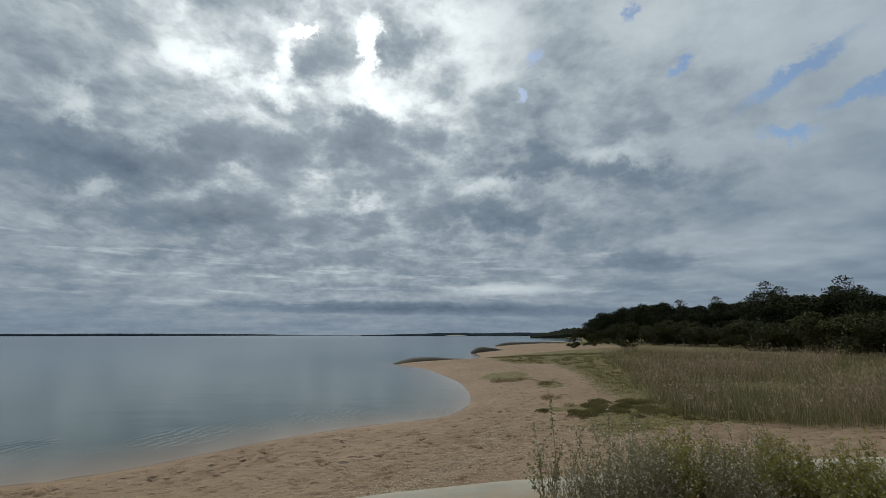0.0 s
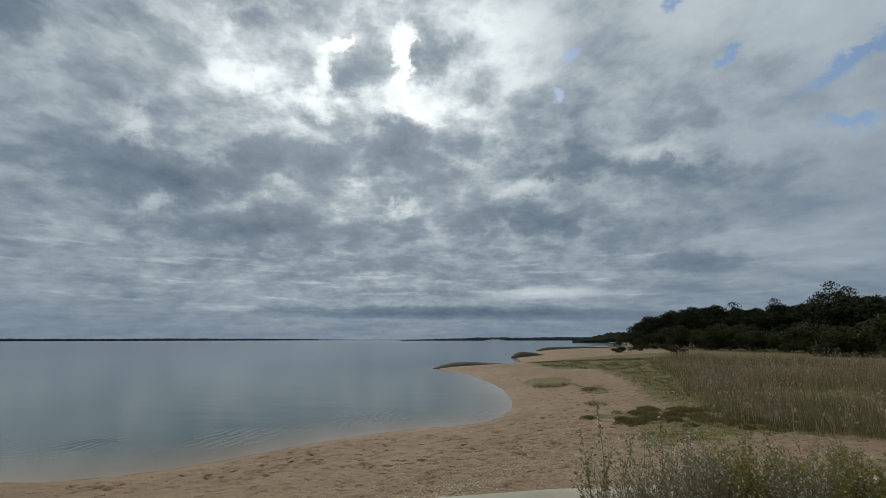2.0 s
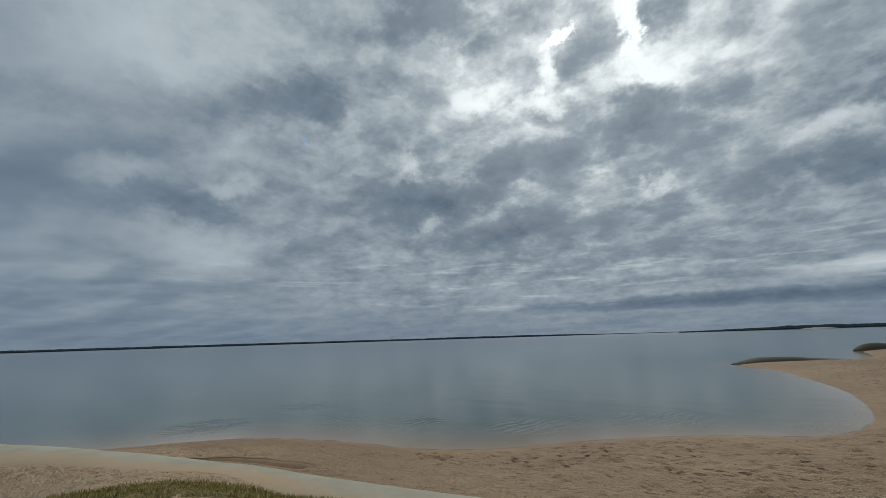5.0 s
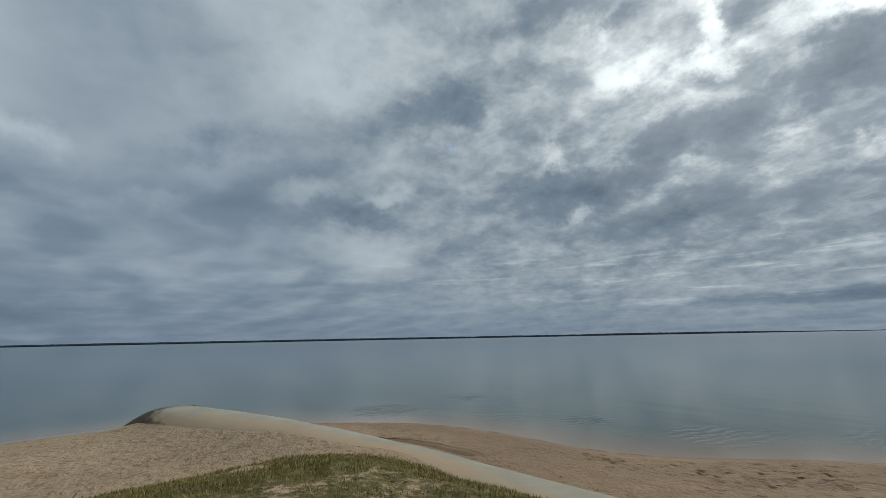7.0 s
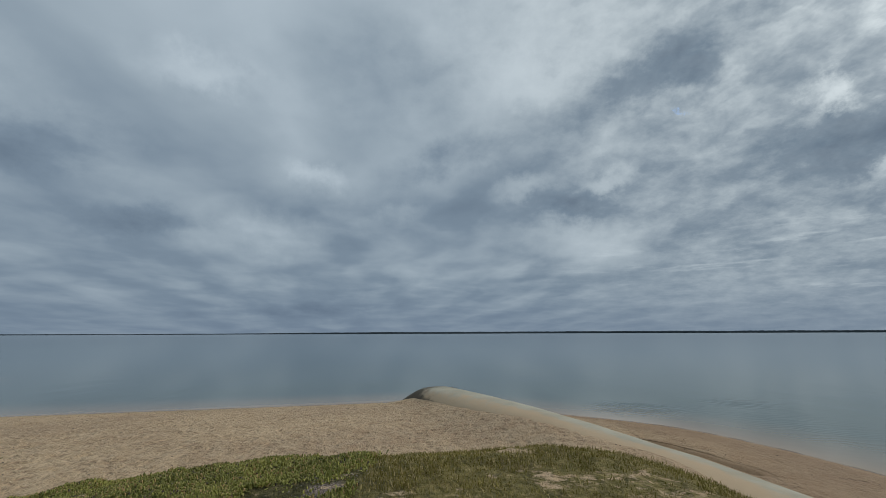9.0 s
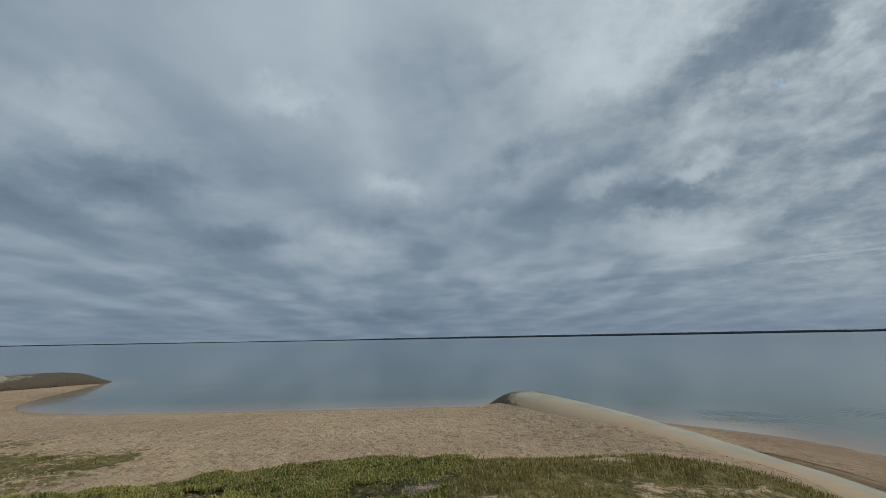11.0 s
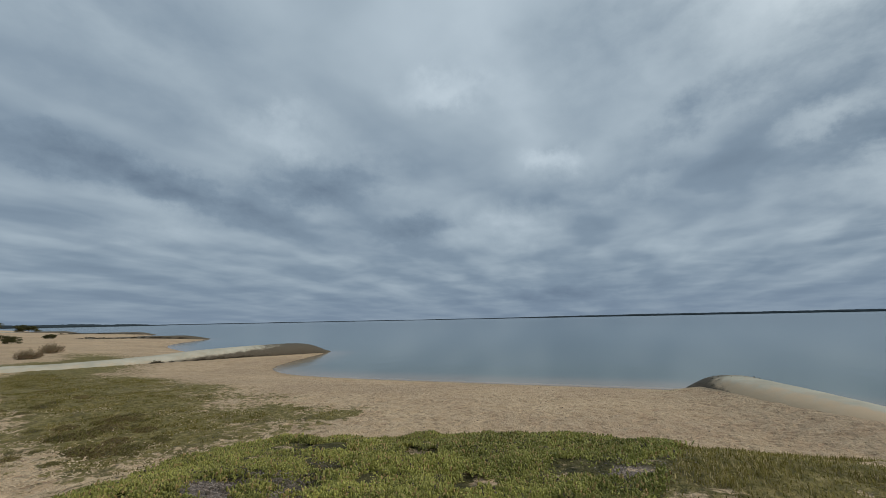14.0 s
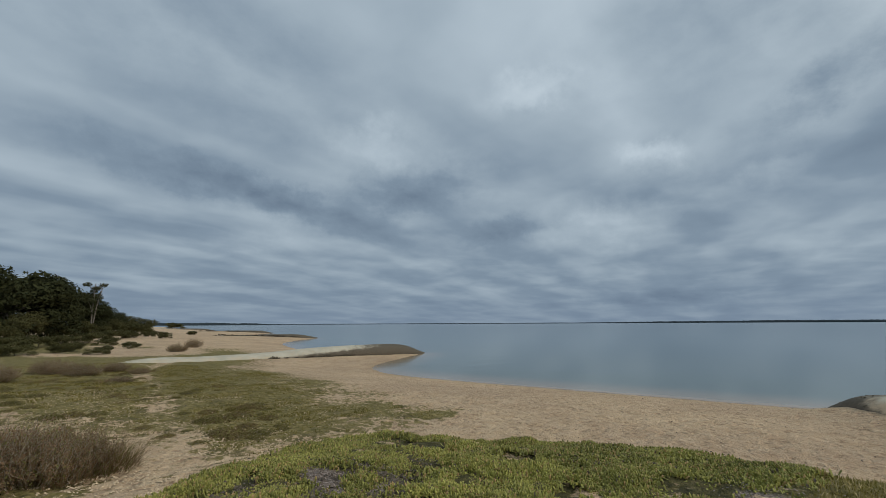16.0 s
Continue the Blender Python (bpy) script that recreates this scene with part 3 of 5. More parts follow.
NORTH_BAY = [(-6.04, 11.28), (-3.76, 13.64), (-1.38, 15.31), (1.18, 16.58), (2.56, 19.29), (3.09, 23.54), (3.03, 29.28), (1.16, 40.15), (-1.44, 46.67)]
NORTH = [(3.35, 51.27), (8.58, 56.73), (9.96, 62.61), (10.9, 72.8), (13.4, 77.9), (18.47, 92.37), (22.64, 114.13), (35.78, 125.23), (48.91, 148.47), (67.9, 173.99), (120, 300),
         (150, 430), (200, 600), (330, 900), (420, 1360), (120, 1395), (-165, 1400)]
SHORE = spline(SOUTH + NEAR + [north(*q) for q in NORTH_BAY + NORTH], 4)
LAND = np.concatenate([SHORE, [(-340, 1400), (-330, 1440), (300, 1700), (4600, 1900), (4600, -4600), (300, -4600)]])


def shore_distance(x, y):
    """Metres inland from the water's edge; below zero in the water."""
    x, y = np.asarray(x, float), np.asarray(y, float)
    best = np.full(x.shape, 1e12)
    inside = np.zeros(x.shape, bool)
    for (ax, ay), (bx, by) in zip(LAND, np.roll(LAND, -1, 0)):
        dx, dy = bx - ax, by - ay
        t = np.clip(((x - ax) * dx + (y - ay) * dy) / (dx * dx + dy * dy), 0, 1)
        best = np.minimum(best, (x - ax - t * dx) ** 2 + (y - ay - t * dy) ** 2)
        if ay != by:
            inside ^= ((ay > y) != (by > y)) & (x < dx * (y - ay) / dy + ax)
    return np.where(inside, 1, -1) * np.sqrt(best)


def polygon(x, y, pts, soft):
    """1 inside a plan polygon, 0 outside, with a soft edge of that many metres."""
    best = np.full(np.shape(x), 1e12)
    inside = np.zeros(np.shape(x), bool)
    q = np.array(pts, float)
    for (ax, ay), (bx, by) in zip(q, np.roll(q, -1, 0)):
        dx, dy = bx - ax, by - ay
        t = np.clip(((x - ax) * dx + (y - ay) * dy) / (dx * dx + dy * dy), 0, 1)
        best = np.minimum(best, (x - ax - t * dx) ** 2 + (y - ay - t * dy) ** 2)
        if ay != by:
            inside ^= ((ay > y) != (by > y)) & (x < dx * (y - ay) / dy + ax)
    sd = np.where(inside, 1, -1) * np.sqrt(best)
    return smooth(sd, -soft, soft)


MOUND = [(-1.0, -6.0), (-2.5, -6.9), (-3.4, -7.3), (-4.7, -7.0), (-5.3, -5.9), (-6.6, -4.2), (-7.2, -2.6), (-7.5, -1.0), (-8.0, 0.7), (-7.6, 1.7),
         (-6.7, 2.65), (-5.3, 3.3), (-3.6, 3.95), (-1.5, 4.8), (1.5, 5.2), (4.5, 5.2), (5.0, -2.0), (1.0, -5.0)]
MOUND = [tuple(q) for q in spline(MOUND + MOUND[:1], 4)[:-1]]
SUCC = [(-0.9, -6.1), (-2.5, -6.9), (-3.4, -7.3), (-4.7, -7.0), (-5.3, -5.9), (-6.6, -4.2), (-7.2, -2.6), (-6.6, -1.6), (-4.5, -1.6), (-1.5, -3.5)]
FIELD = [(2.5, -5.5), (-0.8, -6.3), (-2.6, -7.4), (-5.4, -7.6), (-7.6, -9.2), (-7.9, -12.5), (-9.6, -19.4), (-9.8, -28.0), (-14, -37), (-16, -44), (-15, -54), (-8, -66),
         (30, -78), (30, -7.0)]
NORTH_TURF = [(3.1, 10.6), (2.9, 12.5), (4.2, 15.2), (5.8, 17.5), (6.3, 21.5), (7.2, 28.1), (7.0, 35.5), (4.0, 38.0), (1.2, 51.5), (5.3, 56.0), (12, 60), (40, 80), (50, 20), (30, 8.5), (9, 11.4), (5.9, 12.2)]
REEDS = [north(*q) for q in [(13.5, 27), (10.8, 20.5), (9.2, 15.8), (8.2, 12.4), (9.0, 11.0), (10.4, 10.0), (16, 8.4), (40, 18), (33, 32), (27, 42), (24, 48.5), (18, 40)]]


def turf_cover(x, y):
    c = 0.70 * polygon(x, y, MOUND, 0.45) * (0.26 + 1.52 * fbm(x * 1.6, y * 1.6, 4, 41))
    f = polygon(x, y, FIELD, 4.2) * (0.34 + 1.0 * fbm(x * 0.55, y * 0.55, 4, 4))
    trail = spline([(-6.5, -34), (-4.3, -27.4), (-3.4, -19.4), (-2.6, -13.3), (-2.1, -10.2), (-1.6, -7.8), (-1.0, -6.6), (0.6, -6.4)], 40)
    td = np.min([np.hypot(x - a, y - b) for a, b in trail], axis=0)
    f = f * (0.52 + 0.48 * smooth(td + 1.2 * (fbm(x * 1.3, y * 1.3, 3, 61) - 0.45), 0.1, 0.85 + 0.05 * np.clip(y + 16, 0, 12)))
    f = np.maximum(f, (0.42 + 0.75 * fbm(x * 0.9, y * 0.9, 4, 66)) * polygon(x, y, [(-4.6, -22), (-7.0, -22), (-7.2, -16), (-5.8, -11.5), (-4.6, -8.8), (-3.0, -9.2), (-3.2, -13)], 0.9))
    bare = polygon(x, y, [(4, -16.5), (0.3, -16.2), (-0.9, -14.6), (-2.0, -13.2), (-1.9, -11.0), (-1.4, -9.0), (3, -9.4)], 0.5)
    dune = polygon(x, y, [(14, -66), (-2.8, -72), (-16, -64), (-11, -42), (-4, -38), (2, -37)], 4.0) * smooth(fbm(x * 0.12, y * 0.12, 3, 9), 0.3, 0.5)
    f = f * (1 - 0.52 * bare) * (1 - 0.9 * dune)
    n = polygon(x, y, NORTH_TURF, 1.5) * (0.46 + 0.75 * fbm(x * 0.3, y * 0.3, 4, 2))
    inland = smooth(x + 0.25 * np.abs(y), 38, 60)
    spots = 0
    for a, b, ra, rb in ((2.7, 29.6, 1.9, 2.6), north(5.8, 15.6, 1.3, 0.7), north(7.4, 23.0, 0.8, 1.6), (-7.4, -8.9, 1.0, 0.6)):
        spots = np.maximum(spots, 0.8 * smooth(np.hypot((x - a) / ra, (y - b) / rb), 1.2, 0.5))
    return np.clip(np.maximum.reduce([c, f, n, inland, spots]), 0, 1)


def ground_height(x, y, d=None):
    d = shore_distance(x, y) if d is None else d
    z = np.where(d > 0, 1.32 * (1 - np.exp(-np.maximum(d, 0) / 11.5)), np.maximum(d * 0.085, -2.5))
    z = z * (1 - 0.30 * smooth(y, -17, -27) * smooth(y, -75, -55))
    m = polygon(x, y, MOUND, 1.5)
    z = z * (1 - m) + (1.43 - 0.095 * polygon(x, y, SUCC, 0.6)) * m
    # sand banked against the south flank of the near tube
    off = (y + 2.8 - 0.469 * (x + 20.5)) * 0.905
    z = z + 0.46 * np.exp(-(np.where(off < -0.3, off + 0.3, (off + 0.3) * 2.2) / 1.25) ** 2) * smooth(x, -19.5, -16.5) * smooth(x, -5.5, -8.5)
    z = z + smooth(d, 3, 20) * (fbm(x * 0.25, y * 0.25, 4, 3) - 0.47) * 0.35
    z = z + smooth(d, 45, 130) * 2.5
    z = z + smooth(d, 1.0, 4.0) * (fbm(x * 2.1, y * 2.1, 3, 6) - 0.47) * 0.05
    return z


def axis_steps(lo, hi, step, far, growth=1.07):
    mid = list(np.arange(lo, hi + 1e-6, step))
    a, s = [], step
    v = lo
    while v > -far:
        s *= growth
        v -= s
        a.append(v)
    b, s = [], step
    v = hi
    while v < far:
        s *= growth
        v += s
        b.append(v)
    return np.array(a[::-1] + mid + b)


def grid(xs, ys):
    X, Y = np.meshgrid(xs, ys, indexing="ij")
    nx, ny = len(xs), len(ys)
    i = (np.arange(nx - 1)[:, None] * ny + np.arange(ny - 1)[None]).ravel()
    return X.ravel(), Y.ravel(), np.stack([i, i + ny, i + ny + 1, i + 1], 1)


def make_ground():
    X, Y, F = grid(axis_steps(-21.5, 9, 0.062, 4400), axis_steps(-15, 20, 0.062, 4400))
    d = shore_distance(X, Y)
    Z = ground_height(X, Y, d)
    r = np.random.default_rng(3)
    # footprints in the damp sand and a trampled upper beach
    for k in range(900):
        a = r.uniform(-9, 4)
        b = r.uniform(7.5, 19)
        dd = float(shore_distance(np.array([a]), np.array([b]))[0])
        if not 0.5 < dd < 6.5:
            continue
        w = r.uniform(0.05, 0.085)
        t = r.uniform(0, np.pi)
        near = (np.abs(X - a) < 0.6) & (np.abs(Y - b) < 0.6)
        u = (X[near] - a) * np.cos(t) + (Y[near] - b) * np.sin(t)
        v = -(X[near] - a) * np.sin(t) + (Y[near] - b) * np.cos(t)
        q = np.hypot(u / (w * 1.8), v / w)
        Z[near] += -0.045 * np.exp(-q ** 4) + 0.012 * np.exp(-(q - 1.7) ** 2 * 3)
    rough = smooth(d, 4.5, 8) * smooth(d, 40, 20)
    Z += rough * (0.075 + 0.05 * smooth(Y, 4, 7)) * (fbm(X * 2.6, Y * 3.6, 3, 21) - 0.45) + rough * 0.05 * (fbm(X * 5.2, Y * 6.0, 2, 25) - 0.4)
    # the low scarp that the last tide left north of the tube
    scarp = spline([(-12.3, 3.9), (-11.6, 4.5), (-10.5, 4.95), (-9.5, 5.25)], 6)
    sd = np.full(X.shape, 9.0)
    near = (np.abs(X + 12) < 4) & (np.abs(Y - 4.5) < 3)
    sd[near] = np.min([np.hypot(X[near] - a, Y[near] - b) for a, b in scarp], axis=0)
    Z -= 0.14 * np.exp(-(sd / 0.12) ** 2)
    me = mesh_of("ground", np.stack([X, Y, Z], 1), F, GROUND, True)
    edge = d + (fbm(X * 0.5, Y * 0.5, 3, 8) - 0.47) * 1.2
    set_attr(me, "wet", np.clip(np.maximum(smooth(edge, 0.9, 0.1) * (0.35 + 0.65 * smooth(Y, 0.5, 4.0)), (0.80 + 0.10 * smooth(edge, 6.0, 3.0)) * smooth(Y, 2.5, 6.0)) + 1.0 * np.exp(-(sd / 0.2) ** 2), 0, 1))
    set_attr(me, "turf", turf_cover(X, Y))
    set_attr(me, "mat_floor_shade", polygon(X, Y, SUCC, 0.5))
    bare = np.minimum(np.hypot((X + 2.9) / 0.55, (Y + 5.2) / 0.3), np.hypot((X + 5.4) / 0.2, (Y + 1.9) / 0.12))
    set_attr(me, "litter", smooth(bare + 4.5 * (fbm(X * 2.6, Y * 2.6, 4, 50) - 0.47), 1.5, 0.5))
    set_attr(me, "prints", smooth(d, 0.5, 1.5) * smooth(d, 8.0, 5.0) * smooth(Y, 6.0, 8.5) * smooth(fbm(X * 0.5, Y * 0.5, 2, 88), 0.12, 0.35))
    # how strongly the hollows are darkened, more on the northern upper beach
    set_attr(me, "hollow_dark", 0.66 + 0.28 * smooth(Y, 5.0, 8.0) * smooth(d, 3.0, 6.0))
    shell = 0.25 * smooth(d, 3, 7) + smooth(np.abs(d - 6.6 - 1.2 * fbm(X * 0.4, Y * 0.4, 2, 5)), 1.3, 0.2) * smooth(Y, 3, 6)
    set_attr(me, "shell", np.clip(shell, 0, 1))
    ground = new("ground", me)
    tagged(ground, "pale trampled beach sand with patches of dry turf", "ground", kind="structure")


make_ground()


def make_water():
    X, Y, F = grid(axis_steps(-32, 12, 0.4, 4500, 1.06), axis_steps(-40, 60, 0.5, 4500, 1.06))
    d = shore_distance(X, Y)
    keep = (d < 3.0)
    F = F[keep[F].any(1)]
    used = np.unique(F)
    new_id = np.full(len(X), -1)
    new_id[used] = np.arange(len(used))
    me = mesh_of("water", np.stack([X[used], Y[used], np.zeros(len(used))], 1), new_id[F], WATER, True)
    set_attr(me, "depth", np.clip(-d[used] * 0.085, 0, 5))
    tagged(new("water", me), "calm grey-blue estuary water with faint ripples", "water", kind="structure")


make_water()


# ---------------------------------------------------------------- sand-filled geotextile tubes
def geotube(line, width, height, label, wet_len, sink=0.35, seed=1):
    """A long sausage of cloth, lying along plan points (x, y, z of its crest), tapering at its seaward end (the first point)."""
    r = np.random.default_rng(seed)
    c = spline(line, 10)
    seg = np.r_[0, np.cumsum(np.linalg.norm(np.diff(c[:, :2], axis=0), axis=1))]
    n = max(40, int(seg[-1] / 0.3))
    s = np.linspace(0, 1, n) ** 1.4 * seg[-1]
    c = np.stack([np.interp(s, seg, c[:, k]) for k in range(3)], 1)
    d = np.gradient(c[:, :2], axis=0)
    d /= np.linalg.norm(d, axis=1, keepdims=True)
    side = np.stack([-d[:, 1], d[:, 0]], 1)
    a = np.linspace(0, 2 * np.pi, 33)[:-1]
    taper = np.clip(s / (1.9 * width), 0, 1)
    taper = (0.5 * np.sin(taper * np.pi / 2) + 0.5 * np.sqrt(1 - (1 - taper) ** 2)) * 0.94 + 0.06
    V, tip = [], []
    for i in range(n):
        w = width * 0.5 * (0.25 + 0.75 * taper[i]) * (1 + 0.05 * math.sin(s[i] * 0.9 + seed) + 0.03 * math.sin(s[i] * 2.3))
        h = height * taper[i] * (1 + 0.05 * math.sin(s[i] * 0.7 + 2 * seed))
        ca, sa = np.cos(a), np.sin(a)
        u = np.sign(ca) * np.abs(ca) ** 0.85 * w
        v = np.sign(sa) * np.abs(sa) ** 0.9 * h * 0.5
        dent = 0.03 * (fbm(np.full(32, s[i] * 0.8), a * 1.5, 3, seed) - 0.45) * 2
        v = v + np.where(sa > 0, dent, 0)
        p = np.stack([c[i, 0] + side[i, 0] * u, c[i, 1] + side[i, 1] * u, c[i, 2] - h * 0.5 + v - (1 - taper[i]) * (c[i, 2] - 0.02)], 1)
        V.append(p)
        low = smooth(p[:, 2] - c[i, 2], -0.15, -0.6)
        tip.append(np.clip(smooth(np.full(32, s[i]), wet_len * 1.6, wet_len * 0.4) + low * smooth(np.full(32, s[i]), wet_len * 4, wet_len), 0, 1))
    V = np.concatenate(V)
    i = np.arange(n - 1)[:, None] * 32
    j = np.arange(32)[None]
    F = np.stack([i + j, i + (j + 1) % 32, i + 32 + (j + 1) % 32, i + 32 + j], -1).reshape(-1, 4)
    me = mesh_of("geotextile_tube", V, F, TUBE, True)
    set_attr(me, "tip", np.concatenate(tip))
    over = V[:, 2] - ground_height(V[:, 0], V[:, 1])
    set_attr(me, "dust", smooth(over, 0.46, 0.0) * smooth(shore_distance(V[:, 0], V[:, 1]), 0.5, 3.0) * (0.8 if seed == 1 else 0.35 if seed == 2 else 0.08))
    me.name = "cloth_body"
    thing = new("geotextile_tube")
    tagged(thing, label, "groyne")
    part("cloth_body", me, thing)
    # weed that hangs on the cloth round the seaward end
    ring = V.reshape(n, 32, 3)
    k = np.searchsorted(s, wet_len * 1.3)
    count = int(60 + 30 * wet_len)
    ii, jj = r.integers(1, max(k, 3), count), r.integers(0, 17, count)
    c = ring[ii, jj] + r.normal(size=(count, 3)) * 0.02
    keep = c[:, 2] > 0.0
    v, f = leaves(c[keep], r.uniform(0.02, 0.05, keep.sum()), r, 0.15)
    tagged(part("weed_fringe", mesh_of("weed_fringe", v, f, WEED), thing, "dark brown weed clinging to the wet cloth"), kind="stuff")
    return thing


geotube([(-20.4, -2.75, 0.36), (-19.1, -2.1, 0.74), (-17.4, -1.35, 1.03), (-14.8, -0.1, 1.09), (-12.4, 1.05, 1.11), (-9.6, 2.4, 1.06), (-6.8, 3.45, 1.0), (-4.9, 4.1, 0.97),
         (-3.5, 4.6, 0.97), (-0.7, 5.65, 1.0), (2.2, 6.45, 1.06), (7.2, 7.2, 1.15), (12.2, 7.35, 1.2)], 2.1, 1.5, "pale sand-filled geotextile tube, weedy dark at its seaward end", 3.8, seed=1)
geotube([(-29.65, -35.42, 0.4), (-27.47, -35.27, 0.9), (-25.09, -35.13, 1.07), (-20.7, -34.82, 1.1), (-17.24, -34.58, 1.05), (-14.35, -34.33, 0.95), (-12.13, -34.17, 0.86), (-8.26, -33.91, 0.84), (-5.35, -33.65, 0.9), (-2.6, -33.2, 0.55), (0, -33, 0.1)], 2.2, 1.6, "long pale geotextile sand tube with a dark wet end", 7.5, seed=2)
geotube([(-44.6, -88.4, 0.5), (-39.4, -89.9, 0.9), (-29.0, -91.5, 0.95), (-12.0, -91.8, 0.9)], 2.4, 1.6, "weed-stained geotextile sand tube running into the water", 18, seed=3)
geotube([(-58.3, -148.0, 0.6), (-52.7, -149.2, 1.0), (-33.7, -151.7, 1.1), (-16.9, -152.0, 1.0)], 2.6, 1.8, "distant dark-stained geotextile sand tube on the beach", 24, seed=4)
geotube([(-62.2, -229.1, 0.7), (-55.7, -231.0, 1.2), (-37.1, -233.9, 1.4), (-18.6, -234.3, 1.4)], 3.0, 2.2, "far dark geotextile sand tube on the beach", 20, seed=5)
geotube([north(*q) for q in [(-1.73, 46.57, 0.30), (0.48, 48.98, 0.50), (2.6, 51.4, 0.42), (4.6, 53.6, 0.2), (8.4, 57.0, -0.1)]], 1.9, 1.3, "low geotextile sand tube dark with weed", 14, seed=6)
geotube([north(*q) for q in [(10.2, 73.0, 0.85), (11.6, 74.2, 0.98), (14.2, 76.2, 0.75), (17.0, 78.4, 0.3), (20.0, 80.3, 0.0)]], 1.7, 1.5, "dark weedy geotextile tube end above the water", 12, seed=7)
geotube([north(*q) for q in [(22.63, 114.95, 0.7), (27.05, 118.14, 0.95), (35.83, 123.61, 1), (46.2, 129.72, 1.1)]], 2.4, 1.7, "far low geotextile sand tube dark with weed", 20, seed=8)


# ---------------------------------------------------------------- the far shores
def far_ridge(name, label, az0, az1, dist, height, step=0.07, seed=0, mat=FAR):
    az = np.radians(np.arange(az0, az1, step))
    prof = np.array([height(math.degrees(a)) for a in az]) * (0.62 + 0.45 * fbm(np.degrees(az) * 0.35, az * 0, 3, seed) + 0.30 * fbm(np.degrees(az) * 5.0, az * 0, 3, seed + 4))
    rows = []
    for k, (dr, hz) in enumerate(((0, -1.0), (0, 0.35), (12, 0.8), (40, 1.0), (120, 0.7), (200, -0.3))):
        z = prof * hz if hz > 0 else np.full(len(az), hz)
        rows.append(np.stack([np.sin(az) * (dist + dr), np.cos(az) * (dist + dr), z], 1))
    n = len(az)
    V = np.concatenate(rows)
    i = np.arange(5)[:, None] * n
    j = np.arange(n - 1)[None]
    F = np.stack([i + j, i + j + 1, i + n + j + 1, i + n + j], -1).reshape(-1, 4)
    tagged(new(name, mesh_of(name, V, F, mat, False)), label, "shore", kind="structure")


far_ridge("backdrop_far_shore", "low wooded shore across the water", -168, -12,
          3200, lambda a: 14 * (0.36 + 0.64 * smooth(np.array(a), -126, -95)) * (1 - 0.75 * smooth(np.array(a), -33, -17)), seed=2)
far_ridge("backdrop_south_shore", "thin dark wooded shore beyond the beach", -176, -157.5, 2200, lambda a: 9 * smooth(np.array(a), -157, -162) + 2, seed=5)
far_ridge("backdrop_north_shore", "low wooded point beyond the bay", -13.6, 15, 1398, lambda a: 3 + 6.5 * smooth(np.array(a), -13.6, -3), seed=9)
far_ridge("backdrop_headland", "dark wooded headland beyond the beach", 8.6, 20, 420, lambda a: 2.6 + 7.2 * smooth(np.array(a), 8.8, 13.5) + 3.0 * smooth(np.array(a), 14.5, 18), 0.09, seed=11, mat=NEAR_SCRUB)


def far_dune(az, dist, width, height):
    t = np.linspace(-1, 1, 25)
    u = np.linspace(0, 1, 7)
    T, U = np.meshgrid(t, u, indexing="ij")
    a = radians(az)
    out, side = np.array([math.sin(a), math.cos(a)]), np.array([math.cos(a), -math.sin(a)])
    h = height * (1 - T ** 2) * np.sin(U * np.pi * 0.5) * (0.8 + 0.4 * value_noise(T * 5 + 9, U * 3, 2)) - 0.3
    P = out[None, None] * (dist + 22 * U)[..., None] + side[None, None] * (T * width)[..., None]
    V = np.concatenate([P, h[..., None]], -1).reshape(-1, 3)
    i = (np.arange(24)[:, None] * 7 + np.arange(6)[None]).ravel()
    F = np.stack([i, i + 7, i + 8, i + 1], 1)
    me = mesh_of("backdrop_dune", V, F, DUNE, True)
    tagged(new("backdrop_dune", me), "pale bare sand dune on the far point", "dune", kind="structure")


far_dune(-1.1, 1372, 40, 3.3)


# ---------------------------------------------------------------- trees
def limb(p, d, length, r0, depth, r, lines, radii, tips):
    pts = [np.array(p)]
    d = np.array(d, float)
    n = 5
    for k in range(n):
        d = d + r.normal(size=3) * 0.16 + np.array([0, 0, 0.05])
        d /= np.linalg.norm(d)
        pts.append(pts[-1] + d * length / n)
    lines.append(pts)
    radii.append((r0, r0 * 0.55))
    if depth == 0:
        tips.append(pts[-1])
        tips.append(pts[-2])
        return
    for k in range(r.integers(2, 4)):
        nd = d + r.normal(size=3) * 0.65
        nd[2] = abs(nd[2]) * 0.6 + 0.1
        limb(pts[-1 - (k % 2)], nd / np.linalg.norm(nd), length * r.uniform(0.55, 0.8), r0 * 0.55, depth - 1, r, lines, radii, tips)


def facing_leaves(centre, normal, size, r, loose=0.55):
    """Folded leaves whose faces look roughly along normal."""
    n = len(centre)
    c = normal + r.normal(size=(n, 3)) * loose
    c /= np.linalg.norm(c, axis=1, keepdims=True)
    a = np.cross(c, r.normal(size=(n, 3)))
    a /= np.linalg.norm(a, axis=1, keepdims=True)
    b = np.cross(c, a)
    s = np.asarray(size).reshape(-1, 1)
    v = np.stack([centre - a * s, centre + b * s * 0.5 + c * s * 0.15, centre + a * s, centre - b * s * 0.5 + c * s * 0.15], 1).reshape(-1, 3)
    f = (np.arange(n)[:, None, None] * 4 + np.array([[0, 1, 2], [0, 2, 3]])[None]).reshape(-1, 3)
    return v, f


